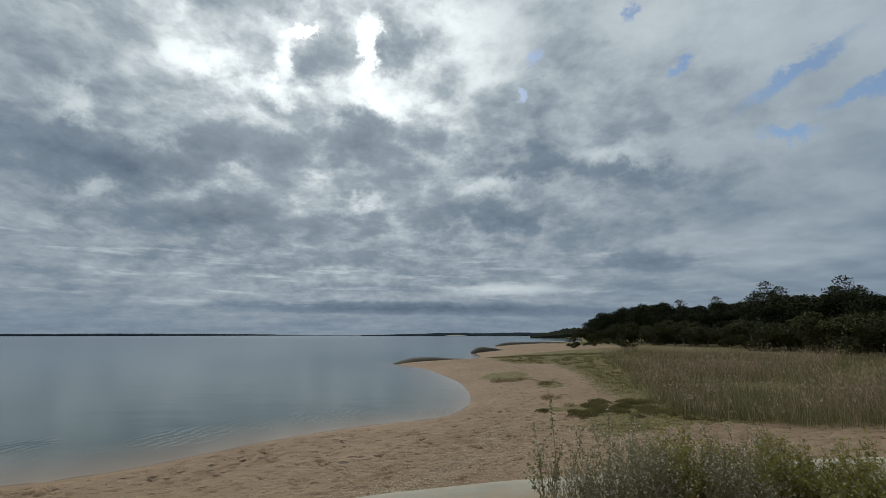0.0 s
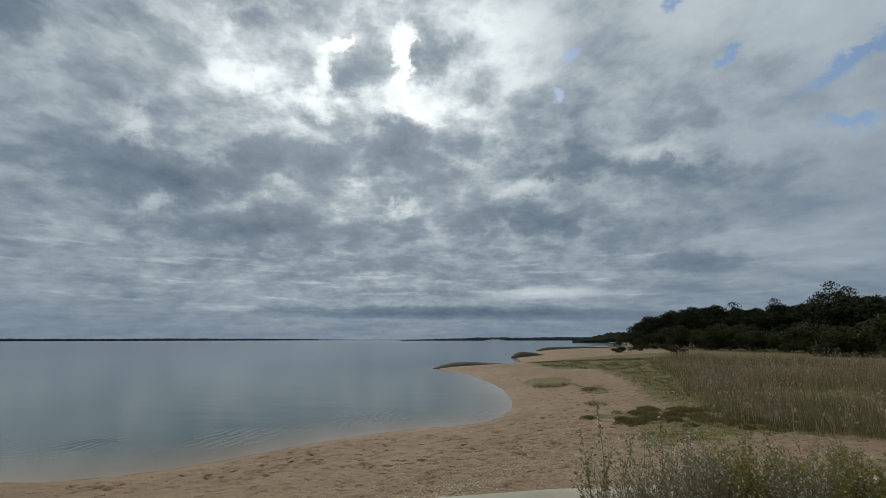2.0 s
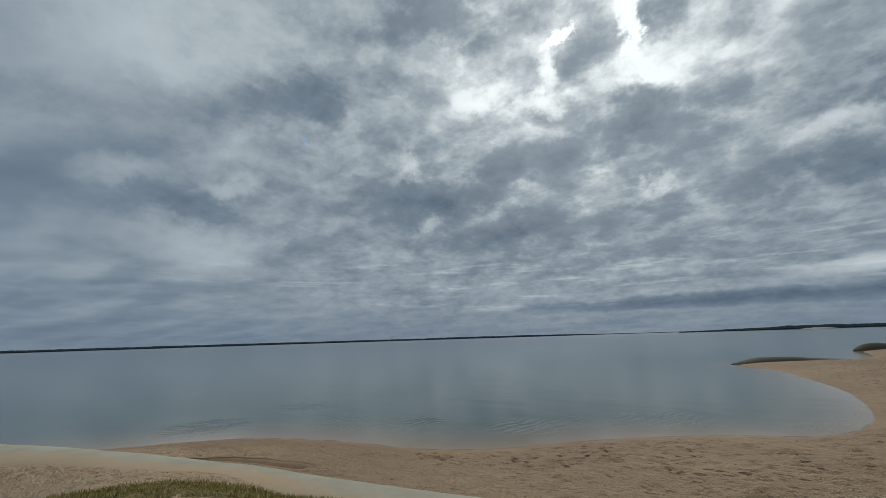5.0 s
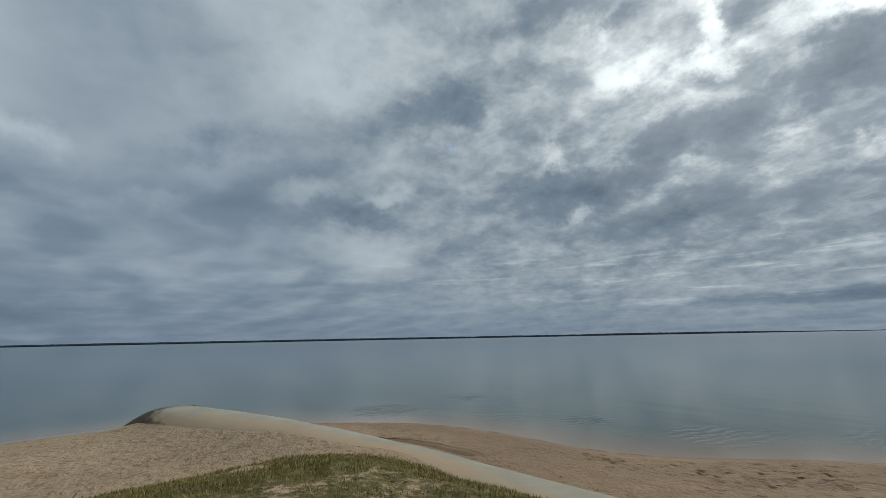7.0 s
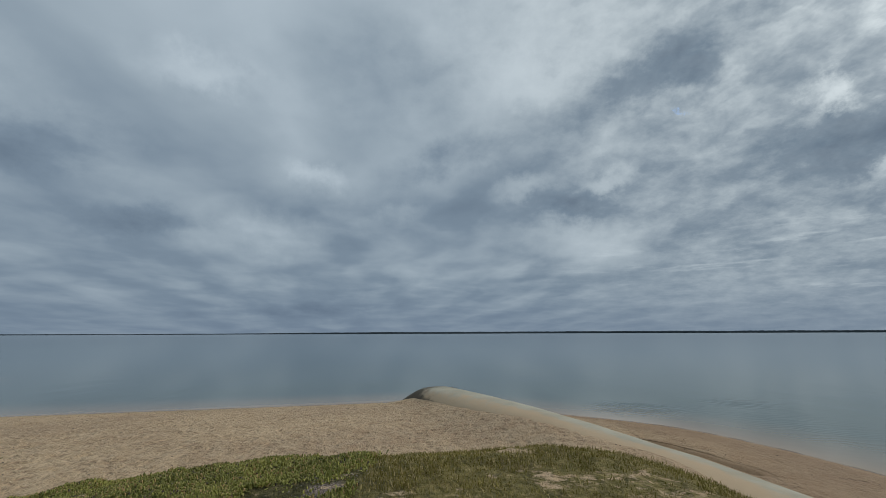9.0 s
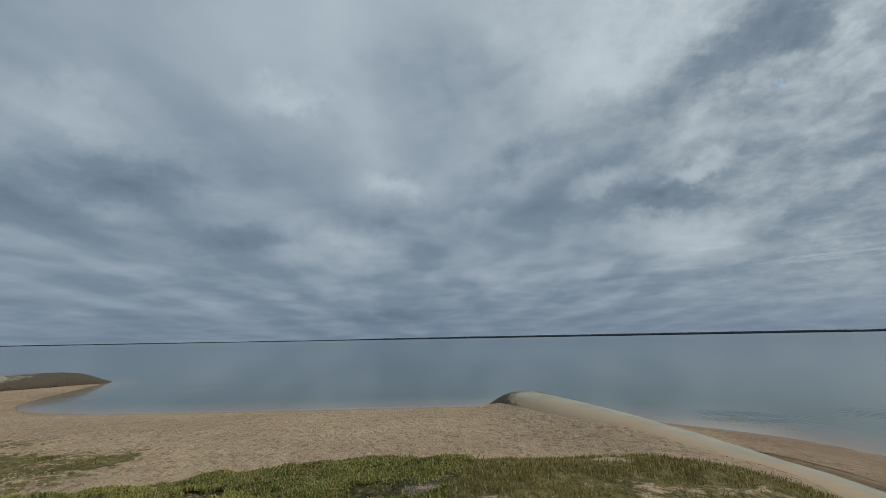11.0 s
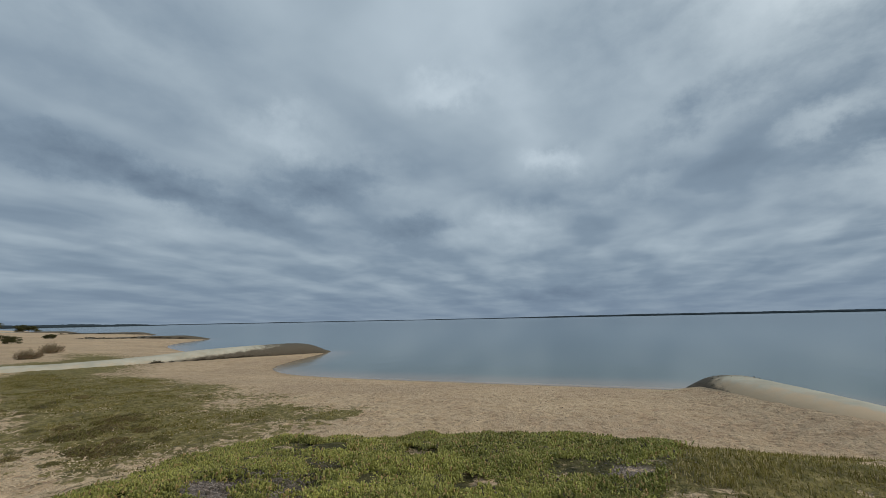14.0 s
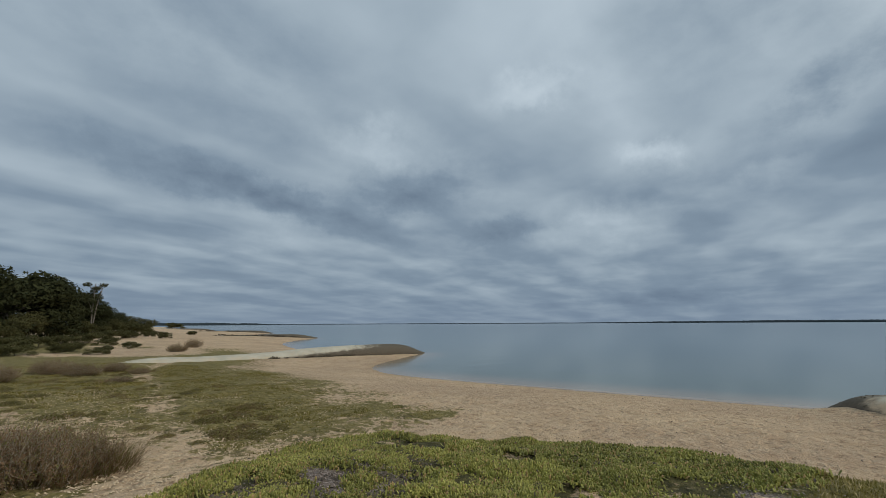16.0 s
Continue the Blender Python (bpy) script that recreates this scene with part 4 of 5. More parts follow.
def tree(name, label, height, spread, seed, leaf_mat, count=2600, leaf=0.30, depth=3, bare=0.3, lobe=1.0, skirt=0, flat=0.7):
    """Trunk and limbs, with leaves on the shells of rounded lobes at the tips; skirt adds low lobes round the foot."""
    r = np.random.default_rng(seed)
    lines, radii, tips = [], [], []
    limb((0, 0, -0.3), (r.normal() * 0.1, r.normal() * 0.1, 1), height * bare, 0.035 * height, depth, r, lines, radii, tips)
    tips = np.array(tips)
    k = np.array([spread / max(np.abs(tips[:, :2]).max(), 0.1), spread / max(np.abs(tips[:, :2]).max(), 0.1), (height - 0.6 * lobe) / max(tips[:, 2].max(), 0.1)])
    tips = tips * k
    lines = [np.array(q) * k for q in lines]
    a = r.uniform(0, 2 * np.pi, skirt)
    q = r.uniform(0.05, 0.75, skirt)
    ring = spread * (1.0 - 0.45 * q) * r.uniform(0.8, 1.05, skirt)
    lobes = np.concatenate([tips, np.stack([np.cos(a) * ring, np.sin(a) * ring, q * height], 1)])
    rad = lobe * r.uniform(0.65, 1.2, len(lobes))
    thing = new(name)
    tagged(thing, label, "tree")
    v, f = tubes(lines, radii, 6)
    part("trunk", mesh_of("trunk", v, f, BARK, True), thing)
    idx = r.choice(len(lobes), count, p=rad ** 2 / (rad ** 2).sum())
    n = r.normal(size=(count, 3))
    n[:, 2] += 0.35
    n /= np.linalg.norm(n, axis=1, keepdims=True)
    shell = np.where(r.random(count) < 0.72, r.uniform(0.86, 1.06, count), r.uniform(0.4, 0.86, count)) * (0.82 + 0.36 * value_noise(n[:, 0] * 3.1 + idx, n[:, 1] * 3.1 + n[:, 2] * 2.3, seed))
    c = lobes[idx] + n * (rad[idx] * shell)[:, None] * np.array([1, 1, flat])
    c[:, 2] = np.maximum(c[:, 2], 0.12)
    v, f = facing_leaves(c, n, r.uniform(0.6, 1.25, count) * leaf, r)
    part("crown", mesh_of("crown", v, f, leaf_mat), thing)
    return thing


def slender_gum(label, height, seed):
    """Three bare leaning stems, each with a few flat tufts of leaves at its top."""
    r = np.random.default_rng(seed)
    lines, radii, tufts = [], [], []
    for lean, top in ((-0.9, 0.93), (0.5, 1.0), (1.5, 0.78)):
        mid = np.array([lean * 0.35, r.normal() * 0.3, height * 0.5])
        end = np.array([lean + r.normal() * 0.1, r.normal() * 0.5, height * top])
        pts = spline([(r.normal() * 0.1, 0, -0.3), mid, end], 5)
        lines.append(pts)
        radii.append((0.13, 0.06))
        for k in range(4):
            p0 = pts[-2 - k % 3]
            p1 = p0 + np.array([r.normal() * 0.75, r.normal() * 0.75, r.uniform(0.3, 0.8)])
            lines.append(np.linspace(p0, p1, 4) + r.normal(size=(4, 3)) * 0.04)
            radii.append((0.045, 0.02))
            tufts.append(p1)
    thing = new("gum_tree")
    tagged(thing, label, "tree")
    v, f = tubes(lines, radii, 6)
    part("trunk", mesh_of("trunk", v, f, BARK, True), thing)
    tufts = np.array(tufts)
    count = 1500
    idx = r.integers(0, len(tufts), count)
    n = r.normal(size=(count, 3))
    n /= np.linalg.norm(n, axis=1, keepdims=True)
    c = tufts[idx] + n * r.uniform(0.4, 0.75, count)[:, None] * np.array([1, 1, 0.5])
    v, f = facing_leaves(c, n, r.uniform(0.6, 1.2, count) * 0.17, r)
    part("crown", mesh_of("crown", v, f, LEAF_GUM), thing)
    return thing


def on_ground(x, y):
    return float(ground_height(np.array([x]), np.array([y]))[0])


def wood(kinds, spots, group, turn=0.0):
    """Trees of a few kinds at plan places: azimuth, distance, height, first kind."""
    r = np.random.default_rng(len(spots))
    for az, dist, h, k in spots:
        base, h0 = kinds[k]
        x, y = dist * math.sin(radians(az - turn)), dist * math.cos(radians(az - turn))
        t = copy_thing(base, pose(x, y, on_ground(x, y) - 0.1, 0, 0, r.uniform(0, 360)))
        s = h / h0
        t.scale = (s * r.uniform(0.95, 1.25), s * r.uniform(0.95, 1.25), s)
        tagged(t, group=group)


BANKSIA = tree("coastal_tree", "dense dark green coastal tree on the bank", 8.0, 3.3, 11, LEAF_DARK, 9000, 0.20, 3, 0.25, 1.25, 22)
TEATREE = tree("coastal_tree", "broad dark evergreen tree in the shore wood", 7.0, 3.7, 12, LEAF_DARK, 9000, 0.20, 3, 0.22, 1.3, 22)
GUM = tree("gum_tree", "open-crowned gum tree standing above the scrub", 9.0, 2.8, 13, LEAF_GUM, 2600, 0.17, 3, 0.40, 0.95, 0, 0.8)
SLIM = slender_gum("slender gum tree with bare leaning stems and tufted crown", 9.0, 19)
SCRUB = tree("scrub_bush", "rounded dark green scrub bush under the trees", 3.0, 2.2, 14, LEAF_OLIVE, 6000, 0.12, 2, 0.25, 0.75, 14)
KINDS = {"b": (BANKSIA, 8.0), "t": (TEATREE, 7.0), "g": (GUM, 9.0), "s": (SCRUB, 3.0)}
r = np.random.default_rng(5)
spots = []
for az in np.arange(23.5, 56, 2.1):
    dist = float(np.interp(az, [23, 30, 40, 50, 56], [125, 105, 85, 64, 56])) * r.uniform(0.96, 1.04)
    el = float(np.interp(az, [23, 24.5, 26, 31, 33, 36, 41, 45, 50, 56], [1.6, 2.6, 3.4, 3.3, 2.7, 3.2, 3.5, 3.7, 4.1, 4.3]))
    spots.append((az, dist, 3 + dist * math.tan(radians(el)) - 0.9 + 0.5 * r.random(), r.choice(["b", "t"])))
for az in np.arange(22, 58, 1.7):
    dist = float(np.interp(az, [22, 30, 40, 50, 58], [118, 88, 66, 48, 42])) * r.uniform(0.95, 1.05)
    spots.append((az, dist, r.uniform(2.4, 4.2), "s"))
spots += [(40.6, 92, 10.6, "g"), (43.8, 88, 9.4, "g"), (37.8, 96, 8.8, "g"), (34.0, 100, 8.6, "g"), (48.5, 80, 9.6, "g"), (31.4, 98, 6.6, "t"), (32.6, 96, 6.4, "b"), (29.6, 100, 7.4, "t")]
wood(KINDS, spots, "trees of the northern shore wood", TURN)
spots = []
for az, dist, el, k in ((-189, 72, 6.4, "b"), (-186.8, 74, 6.2, "t"), (-184.8, 76, 5.4, "b"), (-182.9, 80, 5.0, "t"), (-181.2, 84, 4.7, "b"), (-179.8, 88, 4.0, "t"), (-178.4, 92, 3.1, "b"),
                        (-177.0, 98, 2.3, "t"), (-175.7, 104, 1.7, "t"), (-174.6, 110, 1.2, "t"), (-173.4, 116, 0.2, "s"), (-172.5, 124, 0.0, "s"), (-171.6, 132, -0.2, "s"),
                        (-178.4, 106, 3.4, "t"), (-176.4, 116, 2.2, "b")):
    spots.append((az, dist, 3 + dist * math.tan(radians(el)) - 0.9, k))
for az in np.arange(-186, -171, 1.5):
    spots.append((az, float(np.interp(az, [-186, -171], [68, 104])) * r.uniform(0.95, 1.05), r.uniform(2.2, 3.6), "s"))
wood(KINDS, spots, "trees of the southern shore wood")
BANKSIA.matrix_basis = pose(52, 84, on_ground(52, 84) - 0.1, 0, 0, 30)
TEATREE.matrix_basis = pose(58, 66, on_ground(58, 66) - 0.1, 0, 0, 30)
GUM.matrix_basis = pose(70, 100, on_ground(70, 100) - 0.1, 0, 0, 30)
sx, sy = 92 * math.sin(radians(-176.1)), 92 * math.cos(radians(-176.1))
SLIM.matrix_basis = pose(sx, sy, on_ground(sx, sy) - 0.1, 0, 0, 15)
slim_size = (2.9 + 92 * math.tan(radians(4.5)) - on_ground(sx, sy)) / 9.3
SLIM.scale = (slim_size, slim_size, slim_size)
tagged(SLIM, group="trees of the southern shore wood")
SCRUB.matrix_basis = pose(44, 60, on_ground(44, 60) - 0.1, 0, 0, 30)


# ---------------------------------------------------------------- shrubs, reeds, tussocks and turf
def shrub(name, label, height, spread, seed, leaf_mat, stems=60, per=34, leaf=0.022):
    r = np.random.default_rng(seed)
    lines, radii, cs = [], [], []
    for k in range(stems):
        a, rad = r.uniform(0, 2 * np.pi), spread * math.sqrt(r.random())
        tip = np.array([math.cos(a) * rad, math.sin(a) * rad, height * r.uniform(0.35, 1.0) * (1 - 0.45 * (rad / spread) ** 2)])
        base = tip * np.array([0.35, 0.35, 0]) + np.array([0, 0, -0.05])
        mid = (base + tip) * 0.5 + r.normal(size=3) * 0.06
        pts = spline([base, mid, tip], 5)
        lines.append(pts)
        radii.append((0.006, 0.002))
        for q in range(3):
            p0 = pts[r.integers(4, len(pts) - 2)]
            p1 = p0 + r.normal(size=3) * 0.075 + np.array([0, 0, 0.17])
            lines.append(np.linspace(p0, p1, 4) + r.normal(size=(4, 3)) * 0.006)
            radii.append((0.003, 0.0015))
            t = r.random(per // 4)[:, None]
            cs.append(p0 + (p1 - p0) * t + r.normal(size=(per // 4, 3)) * 0.018)
        t = r.uniform(0.35, 1, per)
        cs.append(np.stack([np.interp(t * (len(pts) - 1), np.arange(len(pts)), pts[:, j]) for j in range(3)], 1) + r.normal(size=(per, 3)) * 0.02)
    thing = new(name)
    tagged(thing, label, "shrub")
    v, f = tubes(lines, radii, 3)
    part("branchwork", mesh_of("branchwork", v, f, STEM), thing)
    c = np.concatenate(cs)
    v, f = leaves(c, r.uniform(0.6, 1.3, len(c)) * leaf, r, 1.0)
    part("foliage", mesh_of("foliage", v, f, leaf_mat), thing)
    return thing


GREY = shrub("shore_shrub", "twiggy grey-green shrub with small pale leaves", 1.22, 0.60, 21, LEAF_GREY, 66, 24, 0.020)
GREEN = shrub("shore_shrub", "leafy yellow-green shrub beside the tube", 0.95, 0.66, 22, LEAF_SHRUB, 115, 46, 0.022)
SPRIG = shrub("shore_shrub", "tall sparse twiggy shrub with few leaves", 1.62, 0.42, 23, LEAF_GREY, 13, 26, 0.025)
SHRUBS = [(GREY, 2.15, 4.95, 0.95, 10), (GREEN, 3.3, 5.25, 1.0, 40), (SPRIG, 1.62, 5.25, 1.05, 30), (GREY, 2.6, 4.9, 0.85, 120), (GREY, 2.9, 5.4, 0.72, 60), (SPRIG, 2.7, 5.2, 0.84, 200),
          (GREEN, 4.0, 4.7, 0.85, 150), (GREEN, 4.7, 4.35, 0.62, 260), (GREEN, 5.5, 4.1, 0.5, 300), (GREEN, 4.2, 3.9, 0.8, 20), (GREY, 3.4, 4.5, 0.7, 210), (SPRIG, 4.1, 5.2, 0.7, 80),
          (SPRIG, 3.5, 5.0, 0.72, 320), (GREY, 1.75, 4.75, 0.55, 70), (GREEN, 6.2, 5.1, 0.55, 100)]
FIRSTS = {0, 1, 2}
for k, (base, x, y, s, turn) in enumerate(SHRUBS):
    first = k in FIRSTS
    x, y = north(x, y)
    m = pose(x, y, on_ground(x, y) - 0.03, 0, 0, turn)
    t = base if first else copy_thing(base, m)
    if first:
        t.matrix_basis = m
    t.scale = (s, s, s)
    tagged(t, group="shrubs beside the tube")


def scatter(n, poly, seed):
    r = np.random.default_rng(seed)
    q = np.array(poly, float)
    lo, hi = q.min(0), q.max(0)
    out = np.zeros((0, 2))
    while len(out) < n:
        p = r.uniform(lo, hi, (n * 2, 2))
        w = polygon(p[:, 0], p[:, 1], poly, 0.3)
        out = np.concatenate([out, p[w > r.random(len(p))]])
    return out[:n], r


def grass_field(name, label, pts, r, mat, height, width, lean, per=1, spread=0.03, category="grass", shape=None, head=0.0, lift=0.0, grow=None):
    x = np.repeat(pts[:, 0], per) + r.normal(size=len(pts) * per) * spread
    y = np.repeat(pts[:, 1], per) + r.normal(size=len(pts) * per) * spread
    z = ground_height(x, y) + lift * (np.clip(3.2 * (fbm(x * 2.6, y * 2.6, 3, 92) - 0.32), 0, 1) - 0.30)
    n = len(x)
    size = np.repeat(r.uniform(0.6, 1.15, len(pts)) * (0.55 + 0.95 * fbm(pts[:, 0] * 2.4, pts[:, 1] * 2.4, 3, 77)) * (1.0 if grow is None else grow), per)
    v, f = (shape or blades)(np.stack([x, y, z - 0.01], 1), r.uniform(0, 2 * np.pi, n), np.abs(r.normal(size=n)) * lean, height * size * r.uniform(0.7, 1.15, n), width * r.uniform(0.7, 1.3, n))
    if head:
        tops = v.reshape(-1, 5, 3)[r.random(n) < 0.8, 4]
        hv, hf = leaves(tops, r.uniform(0.6, 1.3, len(tops)) * head, r, 2.5)
        f = np.concatenate([f, hf + len(v)])
        v = np.concatenate([v, hv])
    tagged(new(name, mesh_of(name, v, f, mat)), label, category, kind="stuff")


# reeds, denser towards the trail, in drifts of uneven height
pts, r = scatter(34000, REEDS, 31)
far = np.hypot(pts[:, 0], pts[:, 1])
drift = fbm(pts[:, 0] * 0.45, pts[:, 1] * 0.45, 3, 30)
pts = pts[(r.random(len(pts)) < np.clip(13 / far, 0.3, 1)) & (drift + 0.1 * r.random(len(pts)) > 0.40) & (polygon(pts[:, 0], pts[:, 1], REEDS, 2.0) * (0.3 + 1.4 * drift) > 0.35 * r.random(len(pts)))]
tall = fbm(pts[:, 0] * 0.45, pts[:, 1] * 0.45, 3, 30) + 0.25 * value_noise(pts[:, 0] * 1.7, pts[:, 1] * 1.7, 3)
grow = (0.42 + 0.62 * polygon(pts[:, 0], pts[:, 1], REEDS, 2.8)) * (0.72 + 0.6 * fbm(pts[:, 0] * 0.8, pts[:, 1] * 0.8, 3, 35))
pick = tall > 0.50
grass_field("reed_bed", "tall dry buff reeds with feathery heads", pts[pick], r, REED, 1.0, 0.009, 0.60, 3, 0.22, "reeds", grow=grow[pick])
pick = (tall > 0.52) & (r.random(len(pts)) < 0.34)
grass_field("reed_heads", "feathery pinkish-buff heads above the reeds", pts[pick], r, PLUME, 1.0, 0.004, 0.45, 2, 0.2, "reeds", head=0.06, grow=grow[pick])
pick = (tall <= 0.70) | (polygon(pts[:, 0], pts[:, 1], REEDS, 2.4) < 0.9)
grass_field("reed_understorey", "shorter green-grey rushes among the dry reeds", pts[pick], r, RUSH, 0.70, 0.010, 0.62, 6, 0.26, "rushes", grow=grow[pick])

pts, r = scatter(21000, SUCC, 32)
patchy = fbm(pts[:, 0] * 0.9, pts[:, 1] * 0.9, 3, 40)
litter = np.minimum(np.hypot((pts[:, 0] + 2.9) / 0.55, (pts[:, 1] + 5.2) / 0.3), np.hypot((pts[:, 0] + 5.4) / 0.2, (pts[:, 1] + 1.9) / 0.12))
tuft = fbm(pts[:, 0] * 3.1, pts[:, 1] * 3.1, 3, 78)
pts = pts[(patchy + r.random(len(pts)) * 0.12 > 0.32) & (tuft + r.random(len(pts)) * 0.16 > 0.44) & (litter + 4.5 * (fbm(pts[:, 0] * 2.6, pts[:, 1] * 2.6, 4, 50) - 0.47) + 0.9 * r.random(len(pts)) > 1.2)]
grass_field("succulent_mat", "bright green mat of stubby pigface leaves", pts, r, SUCCULENT, 0.062, 0.022, 0.95, 11, 0.05, "ground cover", stubs, lift=0.08)
clump = fbm(pts[:, 0] * 3.1, pts[:, 1] * 3.1, 3, 78) > 0.56
grass_field("succulent_clumps", "taller light green clumps of pigface leaves", pts[clump], r, SUCCULENT, 0.075, 0.022, 0.8, 5, 0.06, "ground cover", stubs, lift=0.08)
sel = pts[r.random(len(pts)) < 0.2]
grass_field("seed_heads", "dark dried flower heads on the pigface mat", sel, r, WOOD, 0.060, 0.024, 0.5, 1, 0.03, "seed heads", stubs, lift=0.08)

pts, r = scatter(26000, MOUND, 33)
w = 1 - polygon(pts[:, 0], pts[:, 1], SUCC, 0.3)
near = (np.hypot(pts[:, 0], pts[:, 1]) > 3.0) & (pts[:, 0] < 3)
pts = pts[(w * (1.7 * fbm(pts[:, 0] * 1.6, pts[:, 1] * 1.6, 4, 41)) > 0.35 * r.random(len(pts)) + 0.42) & near]
grass_field("mound_turf", "short dry olive turf on the sandy mound", pts, r, MOUND_TURF, 0.072, 0.009, 1.0, 8, 0.07, "turf")

pts, r = scatter(60000, [(3, -5.8), (-0.8, -6.5), (-2.6, -7.5), (-5.4, -7.8), (-7.8, -9.2), (-8.2, -12.5), (-9.8, -19.4), (-9.9, -28), (-3, -34), (6, -34), (12, -20)], 34)
w = turf_cover(pts[:, 0], pts[:, 1])
pts = pts[w * (0.1 + 1.5 * fbm(pts[:, 0] * 0.8, pts[:, 1] * 1.3, 4, 42)) * (0.35 + 1.45 * fbm(pts[:, 0] * 3.4, pts[:, 1] * 3.4, 2, 46)) > 0.40 + 0.2 * r.random(len(pts))]
grass_field("field_turf", "low dry olive-brown turf behind the beach", pts, r, TURF, 0.060, 0.014, 0.95, 5, 0.08, "turf")

pts, r = scatter(22000, NORTH_TURF[:9] + [(1.2, 50), (20, 52), (13, 30), (9, 18), (9, 11.4), (5.9, 12.2)], 35)
w = turf_cover(pts[:, 0], pts[:, 1])
pts = pts[w * (0.1 + 1.5 * fbm(pts[:, 0] * 0.6, pts[:, 1] * 0.6, 4, 43)) > 0.36 + 0.3 * r.random(len(pts))]
grass_field("bank_turf", "low olive turf beside the reeds", pts, r, TURF, 0.075, 0.018, 0.9, 5, 0.09, "turf")


def tussock(label, height, spread, seed, count=500):
    r = np.random.default_rng(seed)
    a, rad = r.uniform(0, 2 * np.pi, count), spread * 0.55 * np.sqrt(r.random(count))
    base = np.stack([np.cos(a) * rad, np.sin(a) * rad, np.full(count, -0.03)], 1)
    v, f = blades(base, a + r.normal(size=count) * 0.5, 0.06 + 0.85 * rad / spread + np.abs(r.normal(size=count)) * 0.36,
                  height * r.uniform(0.35, 1.1, count) * (0.55 + 0.9 * value_noise(base[:, 0] * 4 / spread + 9, base[:, 1] * 4 / spread, seed)), r.uniform(0.003, 0.008, count))
    ob = new("grass_tussock", mesh_of("grass_tussock", v, f, TUSSOCK))
    return tagged(ob, label, "tussock", "tussocks behind the beach")


TALL = tussock("tall brown dry rush tussock beside the sandy trail", 0.78, 0.85, 51, 640)
WISP = tussock("tall wispy dry rush tussock beside the sandy trail", 0.95, 0.8, 53, 380)
LOW = tussock("low dark brown grass tussock in the turf", 0.26, 0.85, 52, 520)
PLACES = [(TALL, -0.35, -8.5, 0.85), (WISP, -0.7, -8.35, 0.9), (TALL, -1.15, -8.55, 0.7), (TALL, 0.25, -8.8, 1.0),
          (LOW, -0.8, -8.7, 1.3), (WISP, -1.2, -8.6, 0.75), (WISP, 0.1, -8.5, 1.0), (TALL, 0.8, -9.1, 0.9), (WISP, 0.6, -8.7, 0.9),
          (LOW, -3.2, -11.6, 0.8), (LOW, -3.1, -9.7, 0.7), (LOW, -4.2, -12.6, 0.7), (LOW, -2.0, -28.3, 1.5), (LOW, -2.5, -22.4, 1.2), (LOW, -4.3, -28.0, 1.5),
          (LOW, -0.5, -25.2, 1.3), (LOW, -1.4, -30, 1.8), (LOW, 2.0, -25, 1.6),
          (LOW, *north(6.0, 16.2), 0.6), (LOW, *north(6.5, 15.8), 0.7), (LOW, *north(7.2, 16.0), 0.6), (LOW, *north(5.4, 26.5), 1.3), (LOW, *north(6.2, 26.1), 1.2), (LOW, *north(6.9, 26.4), 1.0), (LOW, *north(7.3, 23.2), 1.2), (LOW, *north(6.0, 18.6), 1.0)]
used = set()
for k, (base, x, y, s) in enumerate(PLACES):
    m = pose(x, y, on_ground(x, y), 0, 0, 47 * k)
    if base not in used:
        t = base
        used.add(base)
        t.matrix_basis = m
    else:
        t = copy_thing(base, m)
    t.scale = (s, s, s)


HEATH_LEAF = material("brown_heath_sprays", leaf_look((0.10, 0.066, 0.038), (0.33, 0.205, 0.118), (0.20, 0.19, 0.065), 0.22, 0.85, 0.55), 0.85, 0.1, 0.2)
HEATH = shrub("heath_bush", "brown twiggy heath bush beside the sandy trail", 0.66, 0.62, 54, HEATH_LEAF, 150, 40, 0.014)
for k, (x, y, s, h) in enumerate(((-0.35, -8.35, 1.05, 1.25), (0.3, -8.5, 1.2, 1.45), (-0.85, -8.45, 0.8, 1.05), (0.95, -8.9, 1.1, 1.3), (-0.1, -9.2, 0.9, 1.0),
                                 (-1.9, -27.4, 1.5, 1.0), (-0.9, -28.8, 1.6, 1.3), (-3.3, -28.8, 1.2, 0.8), (0.9, -26.5, 1.5, 1.2),
                                 (-4.1, -27.2, 0.9, 0.55), (-2.8, -22.5, 0.9, 0.45), (-9.4, -45.4, 1.6, 1.3), (-12.5, -53.4, 1.6, 1.6))):
    m = pose(x, y, on_ground(x, y) - 0.03, 0, 0, 73 * k)
    t = HEATH if k == 0 else copy_thing(HEATH, m)
    t.matrix_basis = m
    t.scale = (s, s, h)
    tagged(t, group="heath bushes behind the beach")


